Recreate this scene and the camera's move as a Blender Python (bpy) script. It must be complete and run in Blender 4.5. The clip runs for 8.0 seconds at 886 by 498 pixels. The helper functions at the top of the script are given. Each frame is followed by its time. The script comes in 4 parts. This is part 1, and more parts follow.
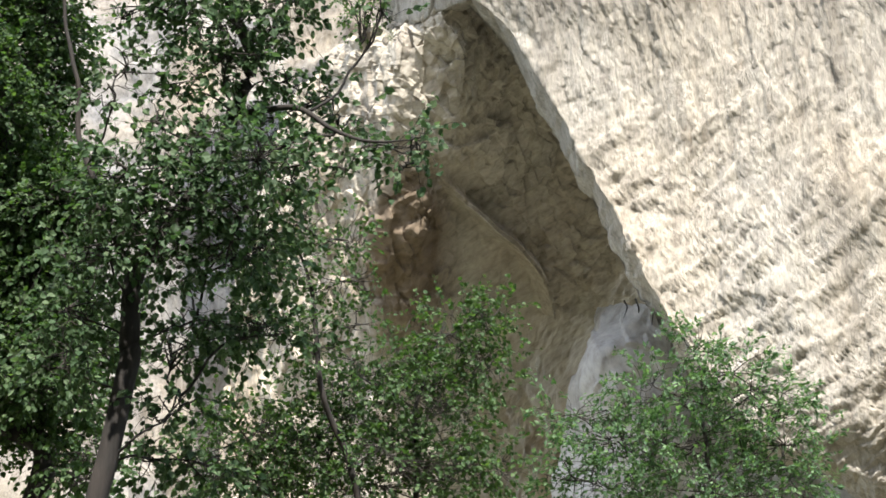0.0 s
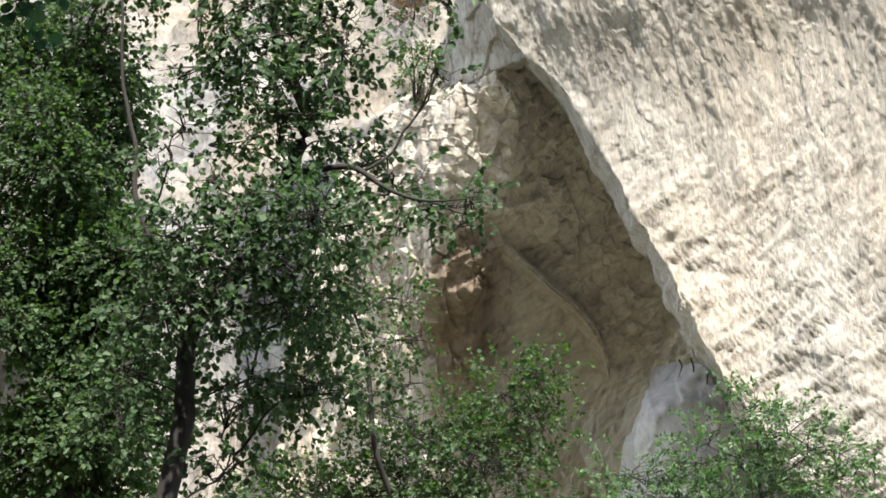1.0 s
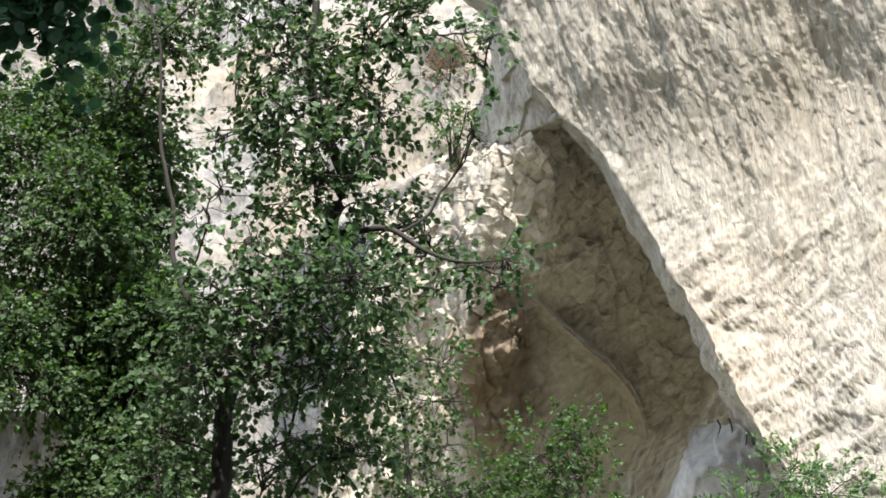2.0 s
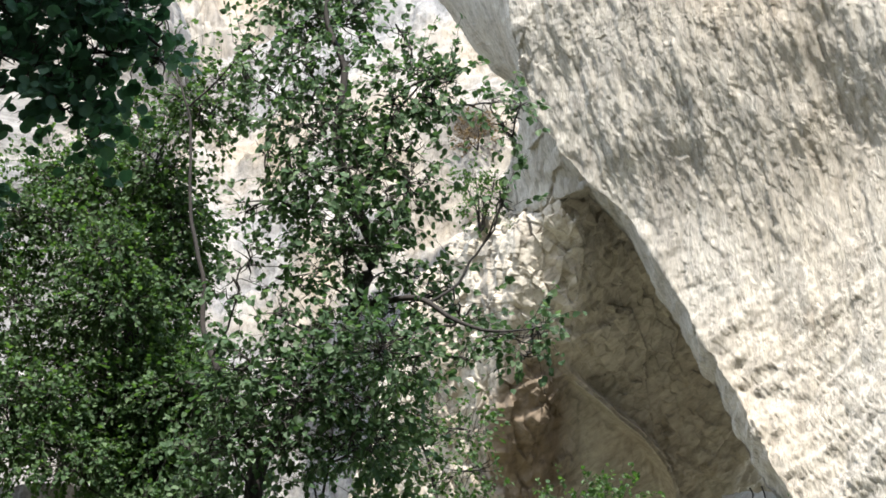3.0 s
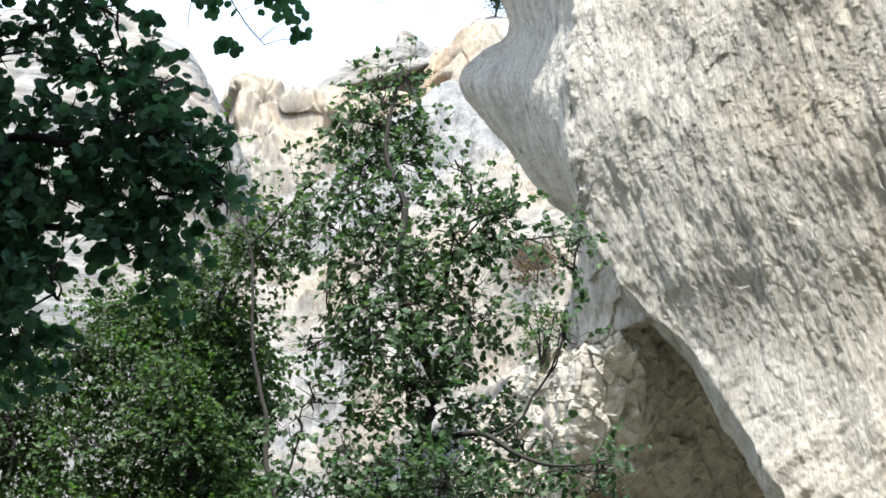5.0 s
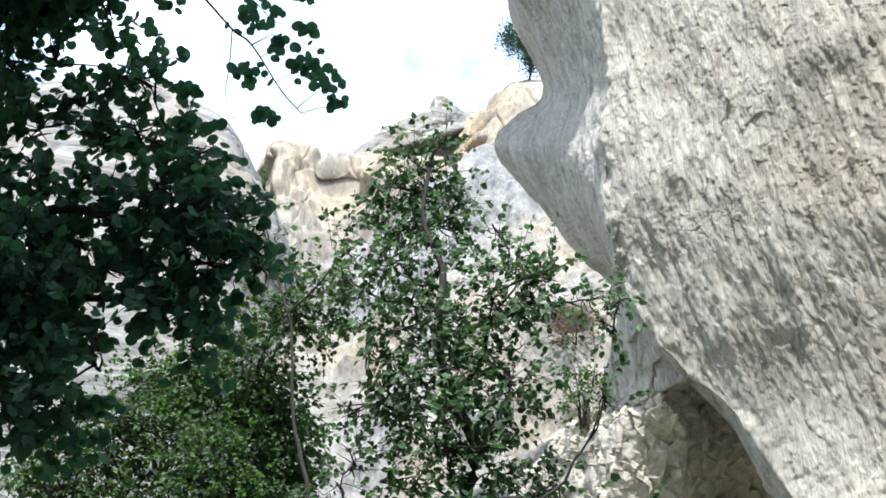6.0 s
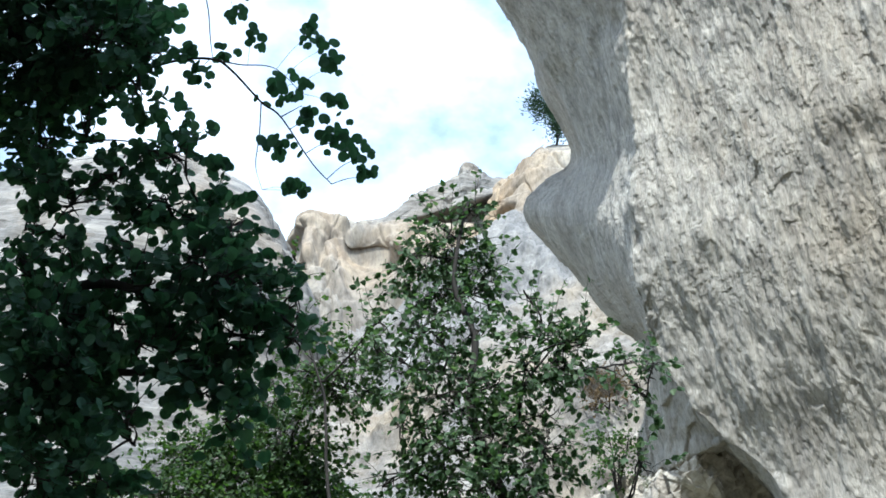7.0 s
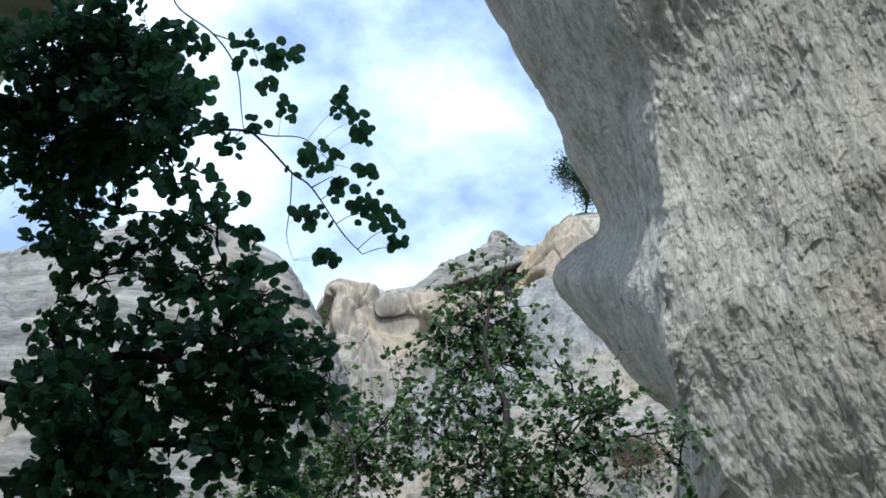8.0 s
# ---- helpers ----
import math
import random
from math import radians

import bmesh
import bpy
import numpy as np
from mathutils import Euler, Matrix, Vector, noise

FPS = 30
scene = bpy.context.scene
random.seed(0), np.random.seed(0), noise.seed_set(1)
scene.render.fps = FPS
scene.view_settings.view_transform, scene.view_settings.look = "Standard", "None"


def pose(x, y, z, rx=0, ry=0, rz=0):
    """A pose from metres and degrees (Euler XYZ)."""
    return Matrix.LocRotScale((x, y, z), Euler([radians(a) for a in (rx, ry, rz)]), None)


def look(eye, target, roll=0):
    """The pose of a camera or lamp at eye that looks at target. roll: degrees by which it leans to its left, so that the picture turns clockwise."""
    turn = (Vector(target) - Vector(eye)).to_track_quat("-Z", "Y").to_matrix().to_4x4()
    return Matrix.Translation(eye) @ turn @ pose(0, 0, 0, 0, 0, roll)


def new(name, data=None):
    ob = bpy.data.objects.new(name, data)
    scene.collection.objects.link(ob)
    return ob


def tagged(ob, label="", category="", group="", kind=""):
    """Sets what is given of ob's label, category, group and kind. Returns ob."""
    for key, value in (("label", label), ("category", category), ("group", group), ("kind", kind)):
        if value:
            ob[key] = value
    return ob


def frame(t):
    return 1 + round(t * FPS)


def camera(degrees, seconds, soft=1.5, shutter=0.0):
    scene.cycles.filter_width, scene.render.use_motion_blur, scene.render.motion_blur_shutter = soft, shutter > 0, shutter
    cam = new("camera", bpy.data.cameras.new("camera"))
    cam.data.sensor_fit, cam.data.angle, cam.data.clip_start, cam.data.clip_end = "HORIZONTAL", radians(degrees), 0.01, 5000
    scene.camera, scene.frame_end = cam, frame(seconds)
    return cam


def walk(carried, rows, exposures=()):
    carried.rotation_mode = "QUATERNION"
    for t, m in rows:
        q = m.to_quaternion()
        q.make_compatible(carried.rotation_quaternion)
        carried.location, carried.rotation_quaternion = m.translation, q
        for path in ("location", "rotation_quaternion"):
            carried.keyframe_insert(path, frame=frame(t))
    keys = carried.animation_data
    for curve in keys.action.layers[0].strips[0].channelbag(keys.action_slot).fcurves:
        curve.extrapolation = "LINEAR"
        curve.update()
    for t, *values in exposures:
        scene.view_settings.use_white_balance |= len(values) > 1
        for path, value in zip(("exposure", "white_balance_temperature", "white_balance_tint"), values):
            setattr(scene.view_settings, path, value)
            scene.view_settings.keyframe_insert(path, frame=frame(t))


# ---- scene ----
cam = camera(27.53, 8.0, soft=1.65)
walk(cam, [
    (0, pose(0.0136, 0.0087, 1.5829, 109.991, 1.191, -4.067)),
    (0.5, pose(0.0117, 0.0075, 1.5853, 110.988, 0.548, -3.420)),
    (1, pose(0.0097, 0.0062, 1.5878, 111.863, 0.535, -2.497)),
    (1.5, pose(0.0078, 0.0050, 1.5902, 112.766, 0.304, -1.908)),
    (3, pose(0.0019, 0.0012, 1.5976, 115.963, 0.282, -0.342)),
    (3.5, pose(0.0000, 0.0000, 1.6000, 117.000, -0.000, 0.000)),
    (4, pose(-0.0036, -0.0017, 1.6033, 118.097, 0.229, 0.674)),
    (4.5, pose(-0.0073, -0.0034, 1.6066, 119.115, -0.209, 0.931)),
    (4.7, pose(-0.0087, -0.0040, 1.6079, 119.544, -0.093, 1.192)),
    (6, pose(-0.0182, -0.0084, 1.6165, 122.213, 0.281, 3.196)),
    (6.5, pose(-0.0219, -0.0101, 1.6198, 123.223, 0.375, 3.835)),
    (7, pose(-0.0255, -0.0118, 1.6231, 124.334, 0.692, 4.607)),
    (7.5, pose(-0.0292, -0.0134, 1.6264, 125.378, 0.330, 4.908)),
    (8, pose(-0.0328, -0.0151, 1.6297, 126.505, 0.397, 5.537)),
], exposures=[(0, 1.66, 6350, 10), (2, 1.72, 6300, 10), (3.5, 1.68, 6100, 9), (4.5, 1.62, 6000, 8), (6, 1.5, 5760, 6), (7, 1.12, 5560, 4), (7.5, 0.92, 5430, 3), (8, 0.62, 5480, 4)])

# ---- world and sun ----
SUN_UP, SUN_TURN = 54, 1         # degrees above the horizon; degrees round from straight behind the start, by the right
world = bpy.data.worlds.new("sky")
scene.world = world
world.use_nodes = True
wn, wl = world.node_tree.nodes, world.node_tree.links
wn.clear()
sky = wn.new("ShaderNodeTexSky")
sky.sky_type, sky.sun_disc = "NISHITA", False
sky.sun_elevation, sky.sun_rotation = radians(SUN_UP), radians(180 - SUN_TURN)
sky.air_density, sky.dust_density, sky.ozone_density = 1.0, 1.5, 1.0
coord = wn.new("ShaderNodeTexCoord")
stretch = wn.new("ShaderNodeMapping")
stretch.inputs["Scale"].default_value, stretch.inputs["Location"].default_value = (1.0, 1.0, 1.6), (0.9, 0.35, 0.2)
clouds = wn.new("ShaderNodeTexNoise")
clouds.inputs["Scale"].default_value, clouds.inputs["Detail"].default_value = 4.2, 7
clouds.inputs["Roughness"].default_value = 0.55
cover = wn.new("ShaderNodeValToRGB")
cover.color_ramp.elements[0].position, cover.color_ramp.elements[1].position = 0.47, 0.76
cover.color_ramp.elements[0].color = (0.12, 0.12, 0.12, 1)
cloudy = wn.new("ShaderNodeMix")
cloudy.data_type = "RGBA"
cloudy.inputs[7].default_value = (11.0, 11.6, 12.2, 1)
back = wn.new("ShaderNodeBackground")
back.inputs["Strength"].default_value = 0.15
wout = wn.new("ShaderNodeOutputWorld")
wl.new(coord.outputs["Generated"], stretch.inputs["Vector"])
wl.new(stretch.outputs["Vector"], clouds.inputs["Vector"])
wl.new(clouds.outputs["Fac"], cover.inputs["Fac"])
wl.new(cover.outputs["Color"], cloudy.inputs[0])
wl.new(sky.outputs["Color"], cloudy.inputs[6])
wl.new(cloudy.outputs[2], back.inputs["Color"])
wl.new(back.outputs["Background"], wout.inputs["Surface"])

sun = new("sun", bpy.data.lights.new("sun", "SUN"))
sun.data.energy, sun.data.angle, sun.data.color = 3.8, radians(1.0), (1.0, 0.95, 0.87)
up, turn = radians(SUN_UP), radians(SUN_TURN)
sun_way = Vector((math.sin(turn) * math.cos(up), -math.cos(turn) * math.cos(up), math.sin(up)))
sun.matrix_world = look(tuple(sun_way * 50), (0, 0, 0))

rng = np.random.default_rng(7)


# ---- materials ----
def shader(name):
    m = bpy.data.materials.new(name)
    m.use_nodes = True
    n, l = m.node_tree.nodes, m.node_tree.links
    return m, n, l, n["Principled BSDF"]


def noise_node(n, l, vec, scale, detail=6, rough=0.6, stretch=None, distortion=0.0):
    if stretch:
        mp = n.new("ShaderNodeMapping")
        mp.vector_type = "TEXTURE"
        mp.inputs["Scale"].default_value = [1 / a for a in stretch[:3]]
        if len(stretch) > 3:
            mp.inputs["Rotation"].default_value = [radians(a) for a in stretch[3:]]
        l.new(vec, mp.inputs["Vector"])
        vec = mp.outputs["Vector"]
    t = n.new("ShaderNodeTexNoise")
    t.inputs["Scale"].default_value, t.inputs["Detail"].default_value = scale, detail
    t.inputs["Roughness"].default_value, t.inputs["Distortion"].default_value = rough, distortion
    l.new(vec, t.inputs["Vector"])
    return t.outputs["Fac"]


def ramp(n, l, fac, stops):
    r = n.new("ShaderNodeValToRGB")
    e = r.color_ramp.elements
    while len(e) < len(stops):
        e.new(0.5)
    for k, (p, c) in zip(e, stops):
        k.position, k.color = p, (*c, 1) if len(c) == 3 else c
    l.new(fac, r.inputs["Fac"])
    return r.outputs["Color"]


def blend(n, l, fac, a, b, mode="MIX"):
    m = n.new("ShaderNodeMix")
    m.data_type, m.blend_type = "RGBA", mode
    for sock, v in ((0, fac), (6, a), (7, b)):
        if isinstance(v, (int, float)):
            m.inputs[sock].default_value = v
        elif isinstance(v, tuple):
            m.inputs[sock].default_value = (*v, 1)
        else:
            l.new(v, m.inputs[sock])
    return m.outputs[2]


def rock_material(name, pale, mid, dark, ochre, ochre_amount=0.5, streak=(1, 1, 0.25), grain=1.0, relief=0.25, stain=None, patch=1.0, speck=4.5):
    """Weathered limestone: pale ground, grey weathering, ochre wash, dark cracks and drip streaks."""
    m, n, l, bsdf = shader(name)
    pos = n.new("ShaderNodeTexCoord").outputs["Object"]
    broad = noise_node(n, l, pos, 0.09 * grain, 5, 0.6)
    mott = noise_node(n, l, pos, 0.55 * grain * patch, 8, 0.68, streak)
    fine = noise_node(n, l, pos, speck * grain, 9, 0.72, streak)
    drip = noise_node(n, l, pos, 0.5 * grain, 6, 0.6, (1.0, 1.0, 0.09))
    warm = noise_node(n, l, pos, 0.16 * grain, 5, 0.65, (1, 1, 0.6))
    col = ramp(n, l, mott, [(0.32, dark), (0.45, mid), (0.58, pale)])
    col = blend(n, l, ramp(n, l, warm, [(0.5 - 0.12 * ochre_amount, (0, 0, 0)), (0.68, (ochre_amount,) * 3)]), col, ochre)
    col = blend(n, l, ramp(n, l, broad, [(0.42, (0, 0, 0)), (0.66, (0.55, 0.55, 0.55))]), col, mid)
    col = blend(n, l, ramp(n, l, drip, [(0.53, (0, 0, 0)), (0.68, (0.5, 0.5, 0.5))]), col, dark)
    col = blend(n, l, ramp(n, l, drip, [(0.3, (0.5, 0.5, 0.5)), (0.42, (0, 0, 0))]), col, pale)
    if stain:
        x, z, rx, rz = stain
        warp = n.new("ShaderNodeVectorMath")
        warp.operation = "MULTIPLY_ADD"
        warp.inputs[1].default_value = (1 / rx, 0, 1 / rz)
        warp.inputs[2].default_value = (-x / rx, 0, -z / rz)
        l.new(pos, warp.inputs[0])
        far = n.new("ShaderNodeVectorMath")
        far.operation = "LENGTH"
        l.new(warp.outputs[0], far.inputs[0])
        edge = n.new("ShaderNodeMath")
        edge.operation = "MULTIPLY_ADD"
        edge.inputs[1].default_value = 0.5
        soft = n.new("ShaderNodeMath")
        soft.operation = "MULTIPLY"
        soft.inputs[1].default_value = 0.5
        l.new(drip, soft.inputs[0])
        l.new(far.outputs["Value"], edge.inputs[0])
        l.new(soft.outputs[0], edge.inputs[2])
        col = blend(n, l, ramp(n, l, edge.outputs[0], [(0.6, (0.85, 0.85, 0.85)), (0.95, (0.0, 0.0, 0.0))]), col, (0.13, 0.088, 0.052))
    col = blend(n, l, 0.8, col, ramp(n, l, fine, [(0.33, (0.5, 0.485, 0.465)), (0.48, (0.9, 0.9, 0.89)), (0.66, (1.2, 1.19, 1.17))]), "MULTIPLY")
    l.new(col, bsdf.inputs["Base Color"])
    bsdf.inputs["Roughness"].default_value = 0.93
    bsdf.inputs["Specular IOR Level"].default_value = 0.25
    h = blend(n, l, 0.45, mott, fine)
    b = n.new("ShaderNodeBump")
    b.inputs["Strength"].default_value, b.inputs["Distance"].default_value = 0.9, relief
    l.new(h, b.inputs["Height"])
    l.new(b.outputs["Normal"], bsdf.inputs["Normal"])
    return m


PALE = rock_material("pale_limestone", (0.46, 0.42, 0.355), (0.33, 0.305, 0.265), (0.19, 0.168, 0.14), (0.41, 0.315, 0.205), 0.4, (1, 1, 0.24, 0, -3, 0), 1.0, 0.16, None, 6.5, 15.0)
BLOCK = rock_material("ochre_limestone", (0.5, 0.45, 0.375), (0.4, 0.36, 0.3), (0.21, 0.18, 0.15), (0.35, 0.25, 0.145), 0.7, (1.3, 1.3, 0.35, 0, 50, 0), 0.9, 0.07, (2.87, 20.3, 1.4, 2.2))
WHITE = rock_material("white_limestone", (0.29, 0.275, 0.25), (0.19, 0.184, 0.178), (0.085, 0.082, 0.08), (0.29, 0.22, 0.13), 0.75, (1, 1, 0.5), 0.8, 0.3, None, 2.0, 6.0)
SKYROCK = rock_material("grey_cap_limestone", (0.27, 0.255, 0.23), (0.17, 0.165, 0.158), (0.065, 0.062, 0.06), (0.27, 0.19, 0.105), 0.45, (0.35, 0.35, 2.2, 0, 8, 0), 0.8, 0.2, None, 1.2, 4.0)
CREAM = rock_material("cream_limestone", (0.31, 0.275, 0.22), (0.2, 0.18, 0.155), (0.09, 0.08, 0.07), (0.36, 0.235, 0.11), 0.55, (1, 1, 0.35), 0.8, 0.2, None, 1.0, 4.0)
SLAB = rock_material("smooth_pale_limestone", (0.5, 0.48, 0.455), (0.42, 0.4, 0.375), (0.22, 0.205, 0.19), (0.30, 0.225, 0.16), 0.4, (1, 1, 0.5), 0.7, 0.08)


def leaf_material(name, top, pale, through_light, gloss=0.55, thin=0.42, shine=0.16):
    m, n, l, bsdf = shader(name)
    geo = n.new("ShaderNodeNewGeometry").outputs["Random Per Island"]
    col = ramp(n, l, geo, [(0.0, tuple(c * 0.6 for c in top)), (0.55, top), (0.92, pale), (1.0, tuple(c * 1.25 for c in pale))])
    pos = n.new("ShaderNodeTexCoord").outputs["Object"]
    vein = noise_node(n, l, pos, 40, 3, 0.5)
    col = blend(n, l, 0.3, col, ramp(n, l, vein, [(0.3, (0.6, 0.6, 0.6)), (0.7, (1.3, 1.3, 1.2))]), "MULTIPLY")
    l.new(col, bsdf.inputs["Base Color"])
    bsdf.inputs["Roughness"].default_value = gloss
    bsdf.inputs["Specular IOR Level"].default_value = shine
    tr = n.new("ShaderNodeBsdfTranslucent")
    l.new(blend(n, l, 1.0, col, through_light, "MULTIPLY"), tr.inputs["Color"])
    mx = n.new("ShaderNodeMixShader")
    mx.inputs["Fac"].default_value = thin
    l.new(bsdf.outputs["BSDF"], mx.inputs[1])
    l.new(tr.outputs["BSDF"], mx.inputs[2])
    l.new(mx.outputs["Shader"], n["Material Output"].inputs["Surface"])
    return m


def bark_material(name, light, dark):
    m, n, l, bsdf = shader(name)
    pos = n.new("ShaderNodeTexCoord").outputs["Object"]
    a = noise_node(n, l, pos, 9, 8, 0.65, (1, 1, 0.2))
    l.new(ramp(n, l, a, [(0.35, dark), (0.65, light)]), bsdf.inputs["Base Color"])
    bsdf.inputs["Roughness"].default_value = 0.9
    b = n.new("ShaderNodeBump")
    b.inputs["Distance"].default_value = 0.02
    l.new(a, b.inputs["Height"])
    l.new(b.outputs["Normal"], bsdf.inputs["Normal"])
    return m


BROAD = leaf_material("broad_leaf", (0.066, 0.115, 0.055), (0.135, 0.185, 0.105), (0.95, 1.15, 0.6))
SMALL = leaf_material("small_leaf", (0.064, 0.11, 0.048), (0.11, 0.16, 0.075), (1.0, 1.3, 0.4))
DUSTY = leaf_material("dusty_leaf", (0.09, 0.155, 0.085), (0.165, 0.24, 0.135), (1.2, 1.5, 0.6))
DEEP = leaf_material("deep_leaf", (0.06, 0.125, 0.08), (0.095, 0.165, 0.11), (0.9, 1.2, 0.65), 0.6, 0.45, 0.12)
NEEDLE = leaf_material("needle", (0.03, 0.06, 0.03), (0.06, 0.10, 0.05), (1, 1, 1))
DRY = leaf_material("dry_leaf", (0.13, 0.095, 0.06), (0.2, 0.15, 0.09), (1.1, 1, 0.7))
GRASS = leaf_material("grass", (0.13, 0.17, 0.06), (0.22, 0.25, 0.11), (1.2, 1.3, 0.6))
BARK = bark_material("bark", (0.034, 0.027, 0.022), (0.012, 0.01, 0.008))
TWIG = bark_material("twig_bark", (0.036, 0.03, 0.022), (0.02, 0.017, 0.013))


def ground_material():
    m, n, l, bsdf = shader("scree_and_grass")
    pos = n.new("ShaderNodeTexCoord").outputs["Object"]
    a, b = noise_node(n, l, pos, 0.35, 8, 0.65), noise_node(n, l, pos, 5, 8, 0.7)
    col = ramp(n, l, a, [(0.38, (0.06, 0.075, 0.03)), (0.5, (0.13, 0.12, 0.07)), (0.62, (0.30, 0.28, 0.24))])
    col = blend(n, l, 0.5, col, ramp(n, l, b, [(0.3, (0.4, 0.4, 0.4)), (0.7, (1.2, 1.2, 1.2))]), "MULTIPLY")
    l.new(col, bsdf.inputs["Base Color"])
    bsdf.inputs["Roughness"].default_value = 0.95
    bm = n.new("ShaderNodeBump")
    bm.inputs["Distance"].default_value = 0.08
    l.new(b, bm.inputs["Height"])
    l.new(bm.outputs["Normal"], bsdf.inputs["Normal"])
    return m


GROUND = ground_material()


# ---- geometry helpers ----
def hashed(i, j, k, seed):
    h = (i * 374761393 + j * 668265263 + k * 2147483647 + seed * 1274126177) & 0xFFFFFFFF
    h = ((h ^ (h >> 13)) * 1274126177) & 0xFFFFFFFF
    h = ((h ^ (h >> 16)) * 2246822519) & 0xFFFFFFFF
    return ((h ^ (h >> 15)) & 0xFFFFFF) / 0xFFFFFF


def value_noise(p, seed=0):
    i = np.floor(p).astype(np.int64)
    f = p - i
    f = f * f * f * (f * (f * 6 - 15) + 10)
    out = 0
    for a in (0, 1):
        for b in (0, 1):
            for c in (0, 1):
                w = (f[..., 0] if a else 1 - f[..., 0]) * (f[..., 1] if b else 1 - f[..., 1]) * (f[..., 2] if c else 1 - f[..., 2])
                out = out + w * hashed(i[..., 0] + a, i[..., 1] + b, i[..., 2] + c, seed)
    return out * 2 - 1


def fbm(p, octaves=4, seed=0, gain=0.5, ridged=False):
    p = np.asarray(p, float)
    total, amp = 0, 1.0
    for o in range(octaves):
        v = value_noise(p * 2.03 ** o + 17.3 * o, seed + o)
        total = total + amp * ((1 - 2 * np.abs(v)) if ridged else v)
        amp *= gain
    return total


def cells(p, seed=0, tilt=None):
    """Distance to the nearest and the second nearest of scattered points, and the nearest one's own number; with tilt,
    each cell is a facet that leans its own way."""
    i = np.floor(p).astype(np.int64)
    d1 = np.full(p.shape[:-1], 9.0)
    d2, own, lean = d1.copy(), d1 * 0, d1 * 0
    for a in (-1, 0, 1):
        for b in (-1, 0, 1):
            for c in (-1, 0, 1):
                q = [i[..., 0] + a, i[..., 1] + b, i[..., 2] + c]
                s = np.stack([q[k] + hashed(*q, seed + 11 * k) for k in range(3)], -1)
                d = np.linalg.norm(s - p, axis=-1)
                near = d < d1
                d2 = np.where(near, d1, np.minimum(d2, d))
                own = np.where(near, hashed(*q, seed + 77), own)
                if tilt is not None:
                    w = [(2 * hashed(*q, seed + 91 + k) - 1) * tilt[k] for k in range(3)]
                    lean = np.where(near, sum(w[k] * (p[..., k] - s[..., k]) for k in range(3)), lean)
                d1 = np.where(near, d, d1)
    return (d1, d2, own) if tilt is None else (d1, d2, own + lean)


def spline(points, count):
    """count points along a smooth line through the given ones."""
    p = np.asarray(points, float)
    p = np.vstack([2 * p[0] - p[1], p, 2 * p[-1] - p[-2]])
    s = np.linspace(0, len(p) - 3 - 1e-9, count)
    i = s.astype(int)
    t = (s - i)[:, None]
    a, b, c, d = p[i], p[i + 1], p[i + 2], p[i + 3]
    return 0.5 * (2 * b + (c - a) * t + (2 * a - 5 * b + 4 * c - d) * t ** 2 + (3 * b - a - 3 * c + d) * t ** 3)


def mesh_object(name, verts, faces, material, parent=None, smooth=True):
    me = bpy.data.meshes.new(name)
    verts, faces = np.asarray(verts, np.float32), np.asarray(faces, np.int32)
    k = faces.shape[1]
    me.vertices.add(len(verts))
    me.vertices.foreach_set("co", verts.ravel())
    me.loops.add(faces.size)
    me.loops.foreach_set("vertex_index", faces.ravel())
    me.polygons.add(len(faces))
    me.polygons.foreach_set("loop_start", np.arange(0, faces.size, k, dtype=np.int32))
    me.polygons.foreach_set("use_smooth", np.full(len(faces), smooth))
    me.materials.append(material)
    me.update(calc_edges=True)
    me.validate()
    ob = new(name, me)
    ob.parent = parent
    return ob


def grid_faces(nu, nv):
    i = np.arange(nu * nv).reshape(nu, nv)
    return np.stack([i[:-1, :-1], i[1:, :-1], i[1:, 1:], i[:-1, 1:]], -1).reshape(-1, 4)


def grid_normals(g):
    n = np.cross(np.gradient(g, axis=0), np.gradient(g, axis=1))
    return n / (np.linalg.norm(n, axis=-1, keepdims=True) + 1e-9)


def sheet(rails, along, across, smooth=True):
    """A surface through the rails: along points on each rail, across points from the first rail to the last."""
    lines = np.stack([spline(r, along) for r in rails], 0)
    if smooth:
        return np.stack([spline(lines[:, k], across) for k in range(along)], 0)
    s = np.linspace(0, len(rails) - 1 - 1e-9, across)
    i = s.astype(int)
    t = (s - i)[None, :, None]
    lines = lines.transpose(1, 0, 2)
    return lines[:, i] * (1 - t) + lines[:, i + 1] * t


def rock(name, label, g, relief, material, flip=False):
    """A rock face from a grid of points, roughened along its normals and towards the eye's side of it."""
    n = grid_normals(g)
    if flip:
        n = -n
    g = g + n * relief(g)[..., None]
    ob = mesh_object(name, g.reshape(-1, 3), grid_faces(*g.shape[:2]) if flip else grid_faces(*g.shape[:2])[:, ::-1], material)
    return tagged(ob, label, "cliff", kind="structure")


# ---- ground ----
def ground_height(x, y):
    d = np.clip((y - 6) / 34, 0, 1)
    far = np.clip((np.hypot(x, y) - 150) / 200, 0, 1)
    return (d * d * (3 - 2 * d) * 7.0) * (1 - far) + 0.25 * fbm(np.stack([x * 0.25, y * 0.25, 0 * x], -1), 4, 5) * (1 - far)


rad = np.concatenate([np.linspace(0, 60, 121), 60 * 1.12 ** np.arange(1, 38)])
ang = np.linspace(0, 2 * np.pi, 181)
gx, gy = rad[:, None] * np.cos(ang)[None], rad[:, None] * np.sin(ang)[None]
gg = np.stack([gx, gy, ground_height(gx, gy)], -1)
tagged(mesh_object("ground", gg.reshape(-1, 3), grid_faces(*gg.shape[:2]), GROUND), "stony slope with thin grass below the cliffs", "ground", kind="structure")


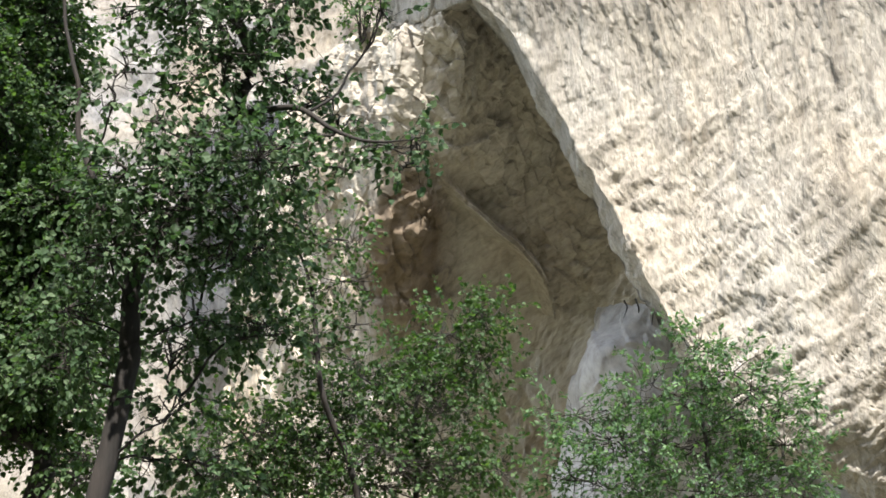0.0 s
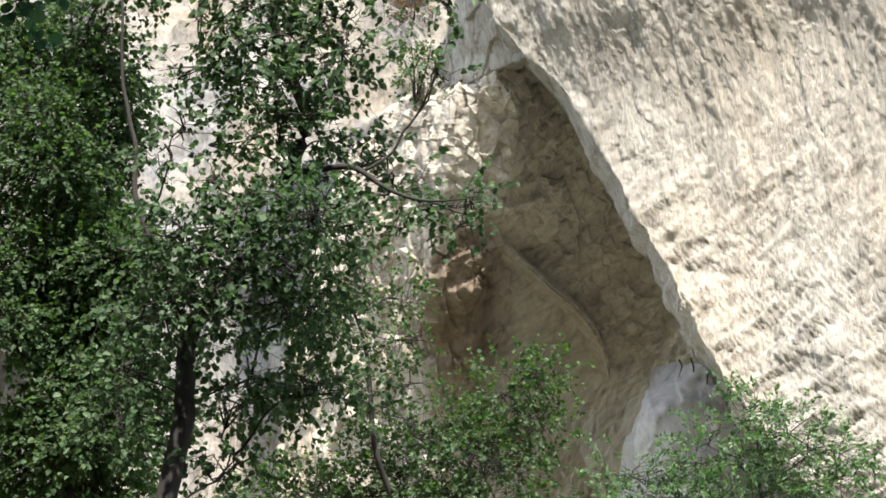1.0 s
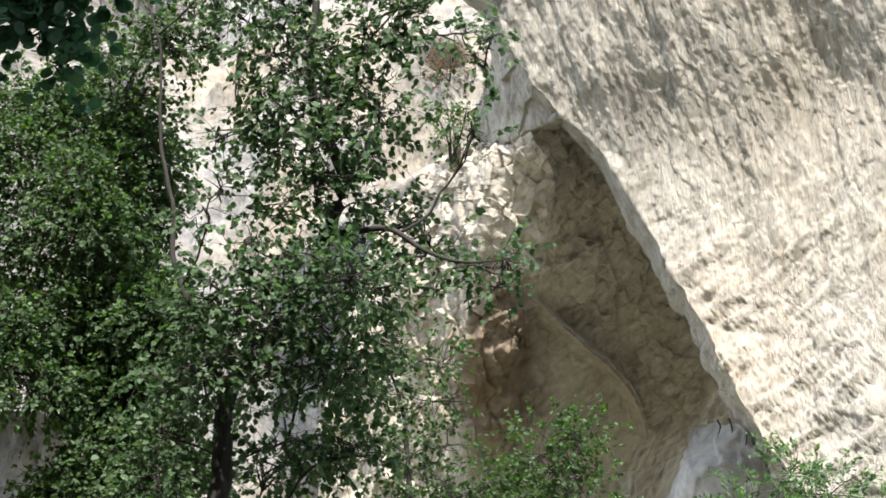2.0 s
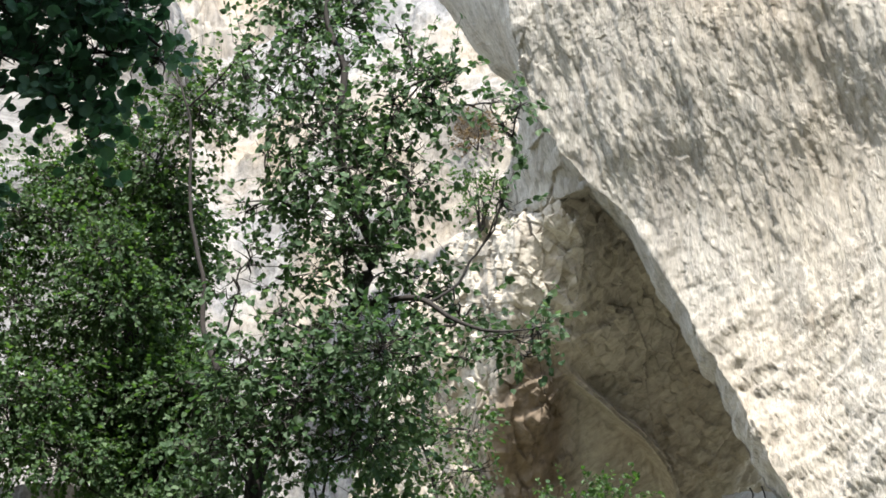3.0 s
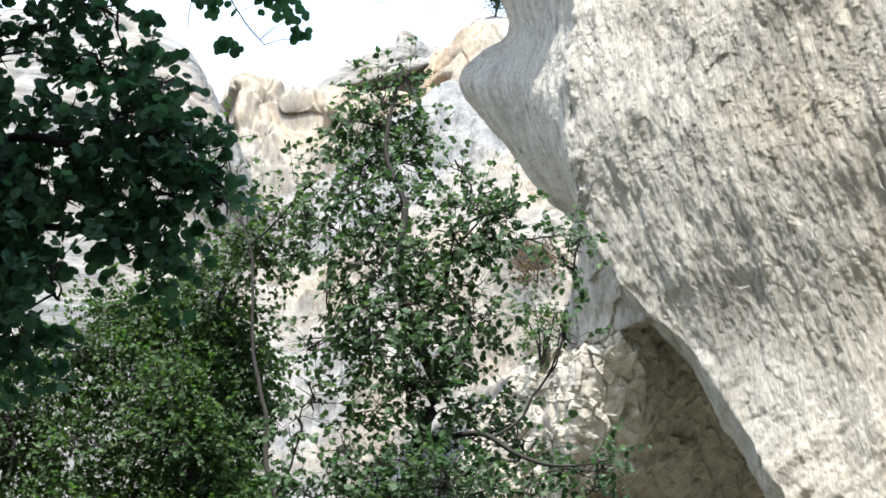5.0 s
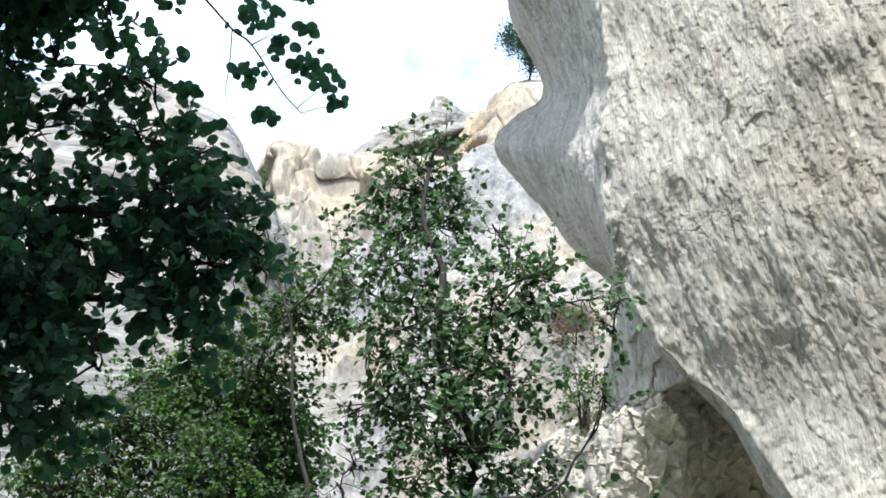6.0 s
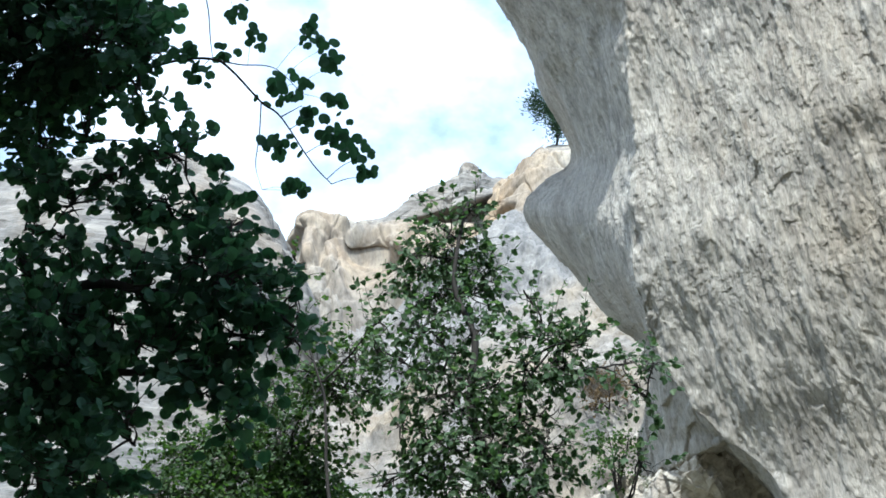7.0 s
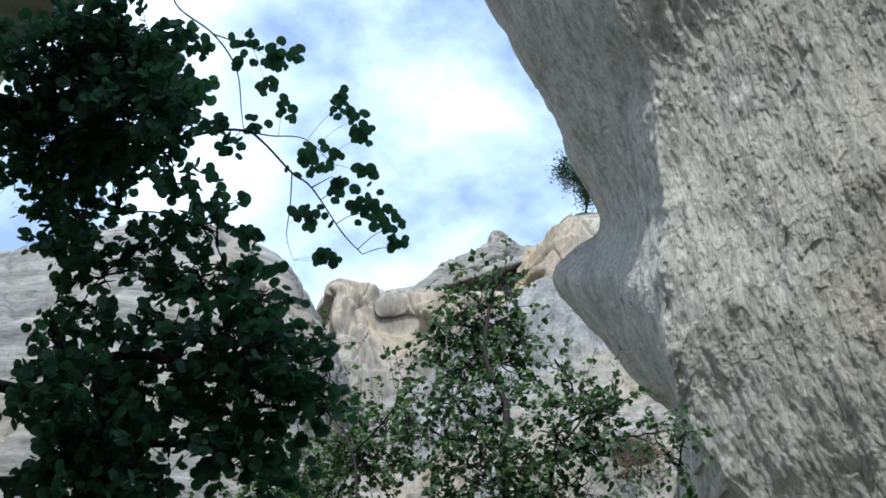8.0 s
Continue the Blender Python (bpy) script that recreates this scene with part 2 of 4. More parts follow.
# ---- unseen slope added behind the eye to hold off sun and sky ----
th = np.radians(np.linspace(113, 345, 170))[:, None]
up_side = np.linspace(0, 1, 80)[None]
reach = 30 + 12 * up_side
# tallest towards the sun, so the near trees stand in its shade
g = np.stack([reach * np.cos(th), reach * np.sin(th), -1 + np.interp(np.degrees(th), (113, 128, 235, 252, 296, 318, 345), (54, 60, 60, 83, 83, 40, 26)) * up_side], -1)
g += 2.2 * np.stack([fbm(g * 0.12, 4, s) for s in (101, 102, 103)], -1)
tagged(mesh_object("unseen_shade_slope", g.reshape(-1, 3), grid_faces(170, 80), GROUND), "added slope out of view that shades the trees", "slope", kind="structure")


# ---- cliffs ----
WALL_S = [
    (14.17, 41.6, 10.01), (12.67, 42.4, 11.13), (10.8, 43.2, 12.29), (9.21, 44.6, 15.36), (7.85, 46, 19.44), (6.85, 46.8, 22.35),
    (5.75, 47.4, 24.89), (3.46, 47.2, 28.19), (3.07, 55.04, 35.04), (2.32, 56.73, 37), (1.04, 57.33, 39.32),
    (-0.89, 56.84, 41.88), (-0.22, 56.59, 43.19), (0.8, 56.86, 44.37), (0.45, 56.61, 45.74), (-0.24, 56.1, 47.45),
    (-0.83, 55.4, 49.56), (-3.08, 54.3, 54.61), (-5.08, 53.7, 58.61), (-5.08, 57.3, 61.11), (-2.58, 60.3, 58.61),
]
WALL_M = [
    (14.14, 40.8, 9.96), (12.64, 41.6, 11.08), (10.78, 42.4, 12.24), (9.18, 43.8, 15.31), (7.82, 45.2, 19.39), (6.82, 46, 22.3),
    (5.72, 46.6, 24.84), (3.7, 46.65, 27.6), (2.88, 50.48, 32.23), (2.39, 50.92, 33.27), (1.71, 51.06, 34.92),
    (0.89, 50.7, 37.19), (1.25, 50.51, 38.38), (1.55, 50.31, 39.43), (1.29, 50.07, 40.68), (0.55, 49.73, 42.45),
    (-0.41, 49.33, 44.55), (-2.3, 48.57, 48.66), (-3.9, 47.97, 52.66), (-3.9, 51.57, 55.16), (-1.8, 54.57, 52.66),
]
WALL_R = [
    (14.12, 40, 9.91), (12.62, 40.8, 11.03), (10.75, 41.6, 12.19), (9.16, 43, 15.26), (7.8, 44.4, 19.34), (6.8, 45.2, 22.25),
    (5.7, 45.8, 24.79), (3.93, 46.1, 27), (2.69, 46.05, 29.48), (2.55, 45.84, 30.4), (2.39, 45.57, 31.65), (2.46, 45.34, 33.14),
    (2.64, 45.13, 34.47), (2.76, 44.95, 35.63), (2.77, 44.73, 37.02), (2.64, 44.38, 39.05), (2.63, 43.99, 41.1),
    (1.71, 43.49, 43.69), (0.71, 42.89, 47.69), (0.71, 46.49, 50.19), (2.21, 49.49, 47.69),
]
WALL_F1 = [
    (20.54, 34.66, 9.91), (19.42, 35.45, 11.03), (18.09, 36.25, 12.19), (16.48, 37.85, 15.26),
    (14.83, 39.5, 19.34), (13.71, 40.39, 22.25), (12.65, 40.98, 24.79), (11.31, 41.27, 27),
    (10.33, 41.31, 29.28), (9.99, 40.99, 31.44), (9.75, 40.62, 34.06), (9.29, 39.79, 38.43),
    (8.89, 39.04, 41.54), (8.36, 38.35, 44.18), (7.46, 36.73, 49.59), (7.05, 34.36, 56), (6.24, 32.45, 66),
    (5.14, 30.5, 88),
]
WALL_F2 = [
    (27.96, 27.19, 9.91), (27.22, 27.88, 11.03), (26.44, 28.56, 12.19), (24.79, 30.11, 15.26),
    (22.87, 31.77, 19.34), (21.62, 32.63, 22.25), (20.6, 33.16, 24.79), (19.69, 33.44, 27),
    (18.89, 33.55, 29.28), (18.3, 33.48, 31.44), (17.68, 33.23, 34.06), (16.81, 32.49, 38.43),
    (16.32, 31.74, 41.54), (15.96, 30.97, 44.18), (15.49, 29.01, 49.59), (15.5, 25.98, 56),
    (15.48, 24.13, 66), (15.28, 22.28, 88),
]
WALL_F3 = [
    (36.83, 9.26, 9.91), (36.17, 9.92, 11.03), (35.52, 10.56, 12.19), (33.86, 12.09, 15.26),
    (31.88, 13.73, 19.34), (30.6, 14.57, 22.25), (29.59, 15.09, 24.79), (28.78, 15.37, 27),
    (28.02, 15.5, 29.28), (27.37, 15.48, 31.44), (26.66, 15.27, 34.06), (25.71, 14.56, 38.43),
    (25.19, 13.83, 41.54), (24.87, 13.05, 44.18), (24.5, 11.03, 49.59), (24.6, 7.87, 56), (24.76, 6.08, 66),
    (24.76, 4.32, 88),
]


def lowered(rails, ground=-2.0):
    """Each upright rail goes on down into the ground from its lowest point."""
    return [[(r[0][0], r[0][1] + 3, ground)] + list(r) for r in rails]


def joints(g, seed, wide=0.05):
    """Narrow clefts between blocks."""
    d1, d2, _ = cells(g, seed)
    return -np.exp(-((d2 - d1) / wide) ** 2)


def chips(q, seed, bend=0.25):
    """Chipped rock: small facets that lean every way, with crisp edges between them."""
    q = q + bend * np.stack([fbm(q * 0.9, 2, seed + 5), 0 * q[..., 0], fbm(q * 0.9, 2, seed + 7)], -1)
    return cells(q, seed, (1.6, 0.0, 1.6))[2] - 0.5


def wall_relief(g):
    """Weathered face: fine upright streaks high up, rougher slanting chips on the slope below."""
    s, h = 0.84 * g[..., 0] - 0.54 * g[..., 1], 1.1 * g[..., 2]
    low = np.clip((24 + 3 * fbm(g * 0.15, 2, 3) - 0.35 * (s + 17) - g[..., 2]) / 8, 0, 1)
    upright = np.stack([s + 0.02 * h, 0 * s, h], -1)
    slant = np.stack([0.80 * h - 0.6 * s, 0 * s, 0.80 * s + 0.6 * h], -1)
    out = 0.45 * fbm(g * 0.13, 3, 41)
    for q, w, a, sizes in ((upright, 1 - low, 0.34, ((0.8, 0.22), (2.4, 0.7), (6.5, 2.0))), (slant, low, 0.6, ((0.7, 0.3), (1.9, 0.8), (5.0, 2.3)))):
        big, small, tiny = (chips(q * (u, 1, v), 50 + 5 * k) for k, (u, v) in enumerate(sizes))
        u, v = sizes[1]
        gouge = np.clip(fbm(q * (0.8 * u, 1, 0.5 * v), 5, 70, 0.62) - 0.42, 0, 1)
        out = out + w * a * (0.1 * big + 0.08 * small + 0.07 * tiny - 0.24 * gouge + 0.13 * fbm(q * (1.6 * u, 1, 1.5 * v), 5, 80, 0.62))
    return out


def level_with(rail, lead):
    """The rail's points at the heights of the leading rail."""
    rail, high = np.array(rail), np.array(lead)[:, 2]
    out = np.stack([np.interp(high, rail[:, 2], rail[:, k]) for k in range(2)] + [high], 1)
    out[-1, :2] = out[-2, :2]
    out[-2:, 1] += (3.6, 6.6)
    return out


WALL_B = [(x + 15, y + 7, z + 1) for x, y, z in WALL_S]
ROWS, EDGE = 900, 108
face = sheet([WALL_R] + [level_with(r, WALL_R) for r in (WALL_F1, WALL_F2, WALL_F3)], ROWS, 1200, True)
g = np.concatenate([sheet([WALL_B, WALL_S], ROWS, 20, False)[:, :-1], sheet([WALL_S, WALL_M], ROWS, 31, False)[:, :-1],
                    sheet([WALL_M, WALL_R], ROWS, 60, False)[:, :-1], face[:, :800:2], face[:, 800::25]], 1)


def wall_rough(g):
    k = np.arange(g.shape[1])
    calm = 0.8 + 0.2 * np.clip((k - EDGE) / 5, 0, 1) - 0.35 * np.exp(-((k - EDGE) / 3.0) ** 2)
    return wall_relief(g) * calm[None] + (0.2 * fbm(g * (0.35, 0.35, 0.2), 3, 35, 0.5) + 0.10 * fbm(g * 1.5, 3, 36) * np.exp(-((k - EDGE) / 12.0) ** 2)[None]) * np.clip((k - 8) / 20, 0, 1)[None]


rock("cliff_wall", "tall overhanging pale limestone wall, pitted and streaked", g, wall_rough, PALE)

FOOT_BACK = [
    (2.95, 51.5, 32.6), (2.85, 52, 31.08), (2.45, 52.5, 29.46), (2.51, 52.5, 28.12), (2.55, 52.6, 28.03),
]
FOOT_EDGE = [
    (2.83, 47.6, 30.19), (2.88, 48.2, 28.73), (2.49, 49, 27.61), (2.52, 49, 26.4), (2.58, 49.6, 26.56),
]
FOOT_FACE = [
    (3.41, 46.6, 29.18), (3.6, 46.9, 27.82), (3.55, 47.4, 26.96), (3.54, 47.5, 26.15), (3.66, 48.6, 26.53),
]
FOOT_RIGHT = [
    (4.86, 46.2, 28.2), (4.91, 46.2, 27.27), (4.82, 46.3, 26.58), (4.65, 46.4, 26.19), (4.8, 47.6, 26.67),
]
g = sheet([FOOT_BACK, FOOT_EDGE, FOOT_FACE, FOOT_RIGHT], 160, 160)
rock("wall_foot", "grey foot of the limestone wall above the buttress", g, lambda g: 0.6 * wall_relief(g) + 0.12 * fbm(g * 0.7, 4, 37) + 0.15 * (cells(g * (0.9, 0.9, 0.6), 38, (1, 1, 1))[2] - 0.5), PALE)

BLOCK_FLANK = [
    (-0.86, 58, 27.33), (-0.84, 56.5, 26.55), (-1.31, 56.5, 25.5), (-1.58, 56.8, 24.59), (-1.86, 57.2, 23.31),
    (-2.13, 57.6, 22.24), (-2.41, 58.2, 20.83), (-2.68, 59, 19.09), (-3.14, 60, 13.25),
]
BLOCK_LEFT = [
    (0.88, 53.5, 27.99), (0.82, 52, 27.05), (0.64, 52, 25.95), (0.47, 52.2, 25.06), (0.3, 52.6, 23.87), (0.13, 53, 22.87),
    (0.06, 54, 20.96), (-0.01, 55.5, 17.87), (0.03, 57, 12.66),
]
BLOCK_FRONT = [
    (2.73, 49.6, 27.34), (2.62, 48.4, 26), (2.66, 48.4, 24.93), (2.53, 48.9, 23.78), (2.39, 49.6, 22.8), (2.19, 50.4, 22.03),
    (2.11, 51.7, 20.51), (2.08, 53.6, 17.5), (2.11, 55.5, 12.37),
]
BLOCK_RIDGE = [
    (3.78, 48.2, 27.39), (3.77, 47.3, 26.26), (4.54, 47.8, 25.03), (4.45, 48.6, 23.79), (4.31, 49.6, 22.74), (3.92, 50.6, 22.22),
    (4.11, 51.8, 20.93), (4.1, 54, 17.63), (3.68, 55.5, 12.37),
]
BLOCK_FACE = [
    (4.98, 48.7, 27.87), (4.91, 48.1, 27.01), (5.83, 49.3, 25.59), (6.17, 50.4, 24.31), (6.4, 51.4, 23.04), (6.62, 52.1, 22),
    (6.95, 53.1, 20.68), (6.68, 55.5, 18.08), (5.8, 57.5, 12.76),
]
BLOCK_RIGHT = [
    (5.98, 49.2, 27.76), (5.89, 48.5, 27.04), (6.89, 49.5, 25.61), (7.94, 50.6, 24.41), (9.09, 51.7, 23.18), (9.92, 52.8, 22.11),
    (9.93, 54.5, 20.62), (8.54, 57, 18.54), (6.88, 59, 13.05),
]
BLOCK_BACK = [
    (9.08, 54, 30.78), (8.99, 53.5, 30.3), (10.19, 54.5, 28.49), (11.51, 55, 26.64), (12.85, 56.5, 25.22), (13.66, 58, 24.15),
    (13.96, 60, 22.56), (13.36, 62, 20.04), (11.3, 64, 14.01),
]
block_rails = [BLOCK_FLANK, BLOCK_LEFT, BLOCK_FRONT, BLOCK_RIDGE, BLOCK_FACE, BLOCK_RIGHT, BLOCK_BACK]


def hollow(g, x, z, rx, rz, deep):
    return -deep * np.exp(-(((g[..., 0] - x) / rx) ** 2 + ((g[..., 2] - z) / rz) ** 2) ** 2)


CRACK = [
    (3.94, 50.9, 22.34), (4.52, 51.2, 22), (4.99, 51.5, 21.75), (5.61, 51.9, 21.35), (6.21, 52.4, 21.08), (6.93, 53.1, 20.59),
    (7.29, 53.6, 20.2), (7.51, 54.4, 19.63),
]


def line_side(g, line):
    """Distance from the line in x and z, and whether a point lies above it."""
    x, z = g[..., 0], g[..., 2]
    best, above = np.full(x.shape, 99.0), np.zeros(x.shape, bool)
    for (ax, _, az), (bx, _, bz) in zip(line[:-1], line[1:]):
        t = np.clip(((x - ax) * (bx - ax) + (z - az) * (bz - az)) / ((bx - ax) ** 2 + (bz - az) ** 2), 0, 1)
        d = np.hypot(x - ax - t * (bx - ax), z - az - t * (bz - az))
        up = z > az + t * (bz - az)
        above = np.where(d < best, up, above)
        best = np.minimum(best, d)
    return best, above


def block_relief(g):
    """Broken slabs: leaning facets, slanting beds, fine chips and one long crack with a slight lip above it."""
    q = g * (0.42, 0.42, 0.34) + 0.08 * fbm(g * 0.5, 2, 3)[..., None]
    own = cells(q, 9, (0.9, 0.9, 0.9))[2]
    small = cells(g * (1.2, 1.2, 0.8) + 0.12 * fbm(g * 1.1, 2, 4)[..., None], 19, (1.2, 1.2, 1.2))[2]
    tiny = cells(g * (3.0, 3.0, 2.0) + 0.1 * fbm(g * 2.0, 2, 5)[..., None], 29, (1.2, 1.2, 1.2))[2]
    level = 0.75 * (g[..., 2] + 0.75 * g[..., 0]) + 0.5 * fbm(g * 0.25, 3, 23)
    bed = (level - np.floor(level)) ** 3
    d, above = line_side(g, CRACK)
    side = 0.5 + 0.5 * np.tanh(np.where(above, d, -d) / 0.1)
    right = np.clip((g[..., 0] - CRACK[0][0]) / 0.9, 0, 1)
    plain = right * (1 - side) * np.clip((3.4 - d) / 1.2, 0, 1)
    lip = right * (0.22 * side * np.exp(-d / 0.9) - 0.8 * np.exp(-((d - 0.04) / 0.1) ** 2))
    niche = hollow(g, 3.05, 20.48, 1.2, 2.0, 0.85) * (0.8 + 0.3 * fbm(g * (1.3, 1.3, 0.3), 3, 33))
    return (1 - 0.8 * plain) * (0.24 * (own - 0.5) + 0.12 * (small - 0.5) + 0.05 * bed) + (1 - 0.6 * plain) * 0.08 * (tiny - 0.5) \
        + 0.04 * fbm(g * 1.4, 4, 13, 0.6) + lip + niche


g = sheet(block_rails, 420, 480, False)
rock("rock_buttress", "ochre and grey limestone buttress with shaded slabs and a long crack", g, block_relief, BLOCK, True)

SLAB_RAIL_FOOT = [
    (9.18, 54, 19.32), (8.33, 53.2, 17.13), (7.88, 53, 15.47), (7.45, 53, 13.55), (7.03, 53, 11.67),
]
SLAB_RAIL_LOW = [
    (9.53, 50.5, 18.39), (8.42, 50, 16.37), (8.36, 50, 14.68), (8.08, 50, 12.87), (7.67, 50, 11.1),
]
SLAB_RAIL_WAIST = [
    (10.44, 50, 18.19), (10.64, 49.5, 16.22), (10.48, 49.3, 14.49), (10.2, 49.3, 12.7), (10.09, 49.3, 10.94),
]
SLAB_RAIL_HIGH = [
    (12.34, 52, 18.67), (14.03, 51, 16.66), (15.28, 50, 14.66), (16.31, 49.5, 13.2), (17.19, 49, 10.84),
]
slab_rails = [SLAB_RAIL_FOOT, SLAB_RAIL_LOW, SLAB_RAIL_WAIST, SLAB_RAIL_HIGH]
g = sheet(slab_rails, 120, 120)
rock("leaning_slab", "smooth whitish limestone slab leaning below the overhang", g,
     lambda g: 0.3 * fbm(g * 0.5, 4, 61) + 0.12 * (cells(g * (0.8, 0.8, 0.5), 62, (1, 1, 1))[2] - 0.5), SLAB, True)

def sky_relief(g, dip=-0.14, beds=0.42, bold=1.0):
    """Bedded rock: ledges with undercut lips, upright clefts, chipped faces."""
    level = beds * (g[..., 2] - dip * g[..., 0]) + 0.5 * fbm(g * 0.07, 3, 85)
    lip = level - np.floor(level)
    thick = 0.35 + 0.65 * hashed(np.floor(level).astype(np.int64), 3, 5, 8)
    bend = g + 0.8 * np.stack([fbm(g * 0.3, 3, s) for s in (86, 87, 88)], -1)
    return bold * 0.42 * thick * lip ** 2 + 0.12 * fbm(g * (0.45, 0.45, 0.3), 5, 82, 0.6) \
        + 0.16 * (cells(bend * (0.4, 0.4, 0.3), 84, (0.9, 0.9, 0.9))[2] - 0.5) + 0.3 * joints(bend * (0.28, 0.28, 0.1), 89, 0.04)


SLOPE_FOOT = [
    (-23.63, 58, 12.66), (-17.12, 60, 13.05), (-11.09, 62, 13.43), (-6.98, 64, 13.82), (-2.8, 66, 14.2), (2.18, 66, 14.21),
    (8.14, 66, 14.21),
]
SLOPE_LOW = [
    (-28.11, 62, 27.65), (-20.29, 64, 28.46), (-13.09, 66, 29.28), (-8.43, 70, 30.94), (-3.14, 68, 30.08), (2.58, 68, 30.06),
    (9.43, 68, 30.04),
]
SLOPE_WAIST = [
    (-32.85, 68, 40.25), (-23.63, 70, 41.33), (-16.74, 71, 41.56), (-9.95, 76, 44.02), (-5.57, 72, 42.36), (2.37, 70, 40.9),
    (10.39, 70, 41.14),
]
SLOPE_HIGH = [
    (-37.22, 76, 47.36), (-26.35, 77, 47.89), (-16.58, 78, 47.44), (-11.37, 81, 50.2), (-5.75, 80, 52.32), (0.44, 76, 51.08),
    (11.41, 74, 49.71),
]
SLOPE_BROW = [
    (-40.45, 82, 52.39), (-28.26, 82, 52.31), (-17.55, 82, 51.18), (-11.89, 84, 53.8), (-6.11, 84, 57.46), (-1.05, 82, 58.51),
    (12.6, 80, 57.57),
]
SLOPE_CROWN = [
    (-46.94, 96, 58.99), (-32.79, 96, 58.91), (-20.37, 96, 57.62), (-13.62, 97, 59.8), (-7, 97, 63.95), (-1.23, 96, 66.26),
    (14.98, 96, 66.57),
]
back_rails = [SLOPE_FOOT, SLOPE_LOW, SLOPE_WAIST, SLOPE_HIGH, SLOPE_BROW, SLOPE_CROWN]
NEARER = (1.5, 1.36, 1.18, 1.1, 1.12, 1.12, 1.12)
back_rails = [[(k * x, k * y, 1.6 + k * (z - 1.6)) for k, (x, y, z) in zip(NEARER, r)] for r in back_rails]
g = sheet(back_rails, 300, 260)
rock("cliff_slope", "smooth white and grey limestone slope behind the trees", g, lambda g: 1.2 * fbm(g * 0.09, 3, 71) + 0.35 * fbm(g * (0.5, 0.5, 0.25), 5, 72, 0.6)
     + 0.5 * sky_relief(g)
     + hollow(g, *(2.0, 47.4, 1.14, 1.0), 2.5) + hollow(g, *(-21.38, 46.15, 0.87, 0.4), 2.0), WHITE)

DOME_FOOT = [
    (-32.79, 76, 27.71), (-25.77, 74, 26.79), (-20.62, 73, 26.26), (-15.62, 74, 26.4), (-12.96, 78, 27.6), (-12.09, 86, 30.18),
]
DOME_LOW = [
    (-37.89, 80, 46.77), (-29.58, 78, 45.21), (-23.48, 77, 44.31), (-17.5, 78, 44.49), (-14.24, 82, 46.45), (-12.67, 92, 51.72),
]
DOME_WAIST = [
    (-40.63, 82, 57.3), (-31.62, 80, 55.39), (-25, 79, 54.28), (-18.18, 80, 54.45), (-14.56, 84, 56.03), (-13.76, 94, 59.87),
]
DOME_HIGH = [
    (-42.54, 84, 63.5), (-33.6, 83, 62.94), (-25.93, 82, 62.45), (-19.42, 82.5, 61.91), (-16.24, 86, 62.13), (-16.37, 95, 65.71),
]
DOME_BROW = [
    (-44.99, 88, 68.65), (-35.93, 88, 68.82), (-27.27, 88, 70.35), (-21.83, 88, 69.56), (-17.41, 89, 66.18), (-17.14, 96, 67.75),
]
DOME_CROWN = [
    (-50.64, 100, 75.29), (-40.47, 100, 75.5), (-30.58, 100, 77.68), (-24.46, 100, 76.71), (-19.27, 98, 70.62),
    (-18.19, 100, 69.15),
]
g = sheet([DOME_FOOT, DOME_LOW, DOME_WAIST, DOME_HIGH, DOME_BROW, DOME_CROWN], 220, 200)
rock("rock_dome", "grey rounded limestone dome on the skyline", g, sky_relief, SKYROCK)
PILLAR_FOOT = [
    (-17.63, 92, 44.93), (-15.07, 90, 43.88), (-12.76, 89, 43.3), (-11.05, 90, 43.67), (-8.59, 90, 43.54), (-5.15, 94, 45.21),
]
PILLAR_LOW = [
    (-18.01, 94, 60.97), (-15.72, 92, 59.58), (-13.33, 91, 58.8), (-11.48, 92.5, 59.6), (-8.35, 92, 59.08), (-4.16, 97, 61.9),
]
PILLAR_WAIST = [
    (-17.63, 96, 66.02), (-16.04, 93.5, 64.69), (-13.53, 93, 64.18), (-11.89, 95.5, 65.29), (-8.45, 93.5, 64.15),
    (-3.73, 99, 67.46),
]
PILLAR_HIGH = [
    (-17.49, 98, 68.9), (-16.27, 95, 68.33), (-14.05, 95, 67.95), (-12.34, 97.5, 68.86), (-9.16, 95.5, 67.71),
    (-4.09, 100, 69.96),
]
PILLAR_BROW = [
    (-17.84, 101, 71.41), (-16.28, 97, 71.22), (-14.3, 97, 70.7), (-12.67, 98.5, 70.85), (-9.77, 98, 70.74), (-4.91, 102, 72.32),
]
PILLAR_CROWN = [
    (-18.48, 106, 73.63), (-17.13, 106, 76.48), (-15.47, 106, 75.86), (-13.62, 106, 74.98), (-10.57, 106, 75.25),
    (-5.23, 108, 75.49),
]
g = sheet([PILLAR_FOOT, PILLAR_LOW, PILLAR_WAIST, PILLAR_HIGH, PILLAR_BROW, PILLAR_CROWN], 240, 200)
rock("rock_pillar", "cream and ochre limestone pillar with a hollow", g,
     lambda g: 0.6 * sky_relief(g, 0.1, 0.3, 0.6) + 0.45 * np.tanh((g[..., 2] - 70.6 - 0.3 * fbm(g * 0.5, 2, 94)) / 0.25) + 0.7 * joints(g * (0.22, 0.22, 0.05), 95, 0.12) + hollow(g, *(-10.68, 67.5, 1.39, 1.02), 1.5) + hollow(g, *(-14.77, 67.34, 0.44, 1.82), 0.5) + 0.35 * fbm(g * (0.3, 0.3, 0.16), 4, 93, 0.6), CREAM)
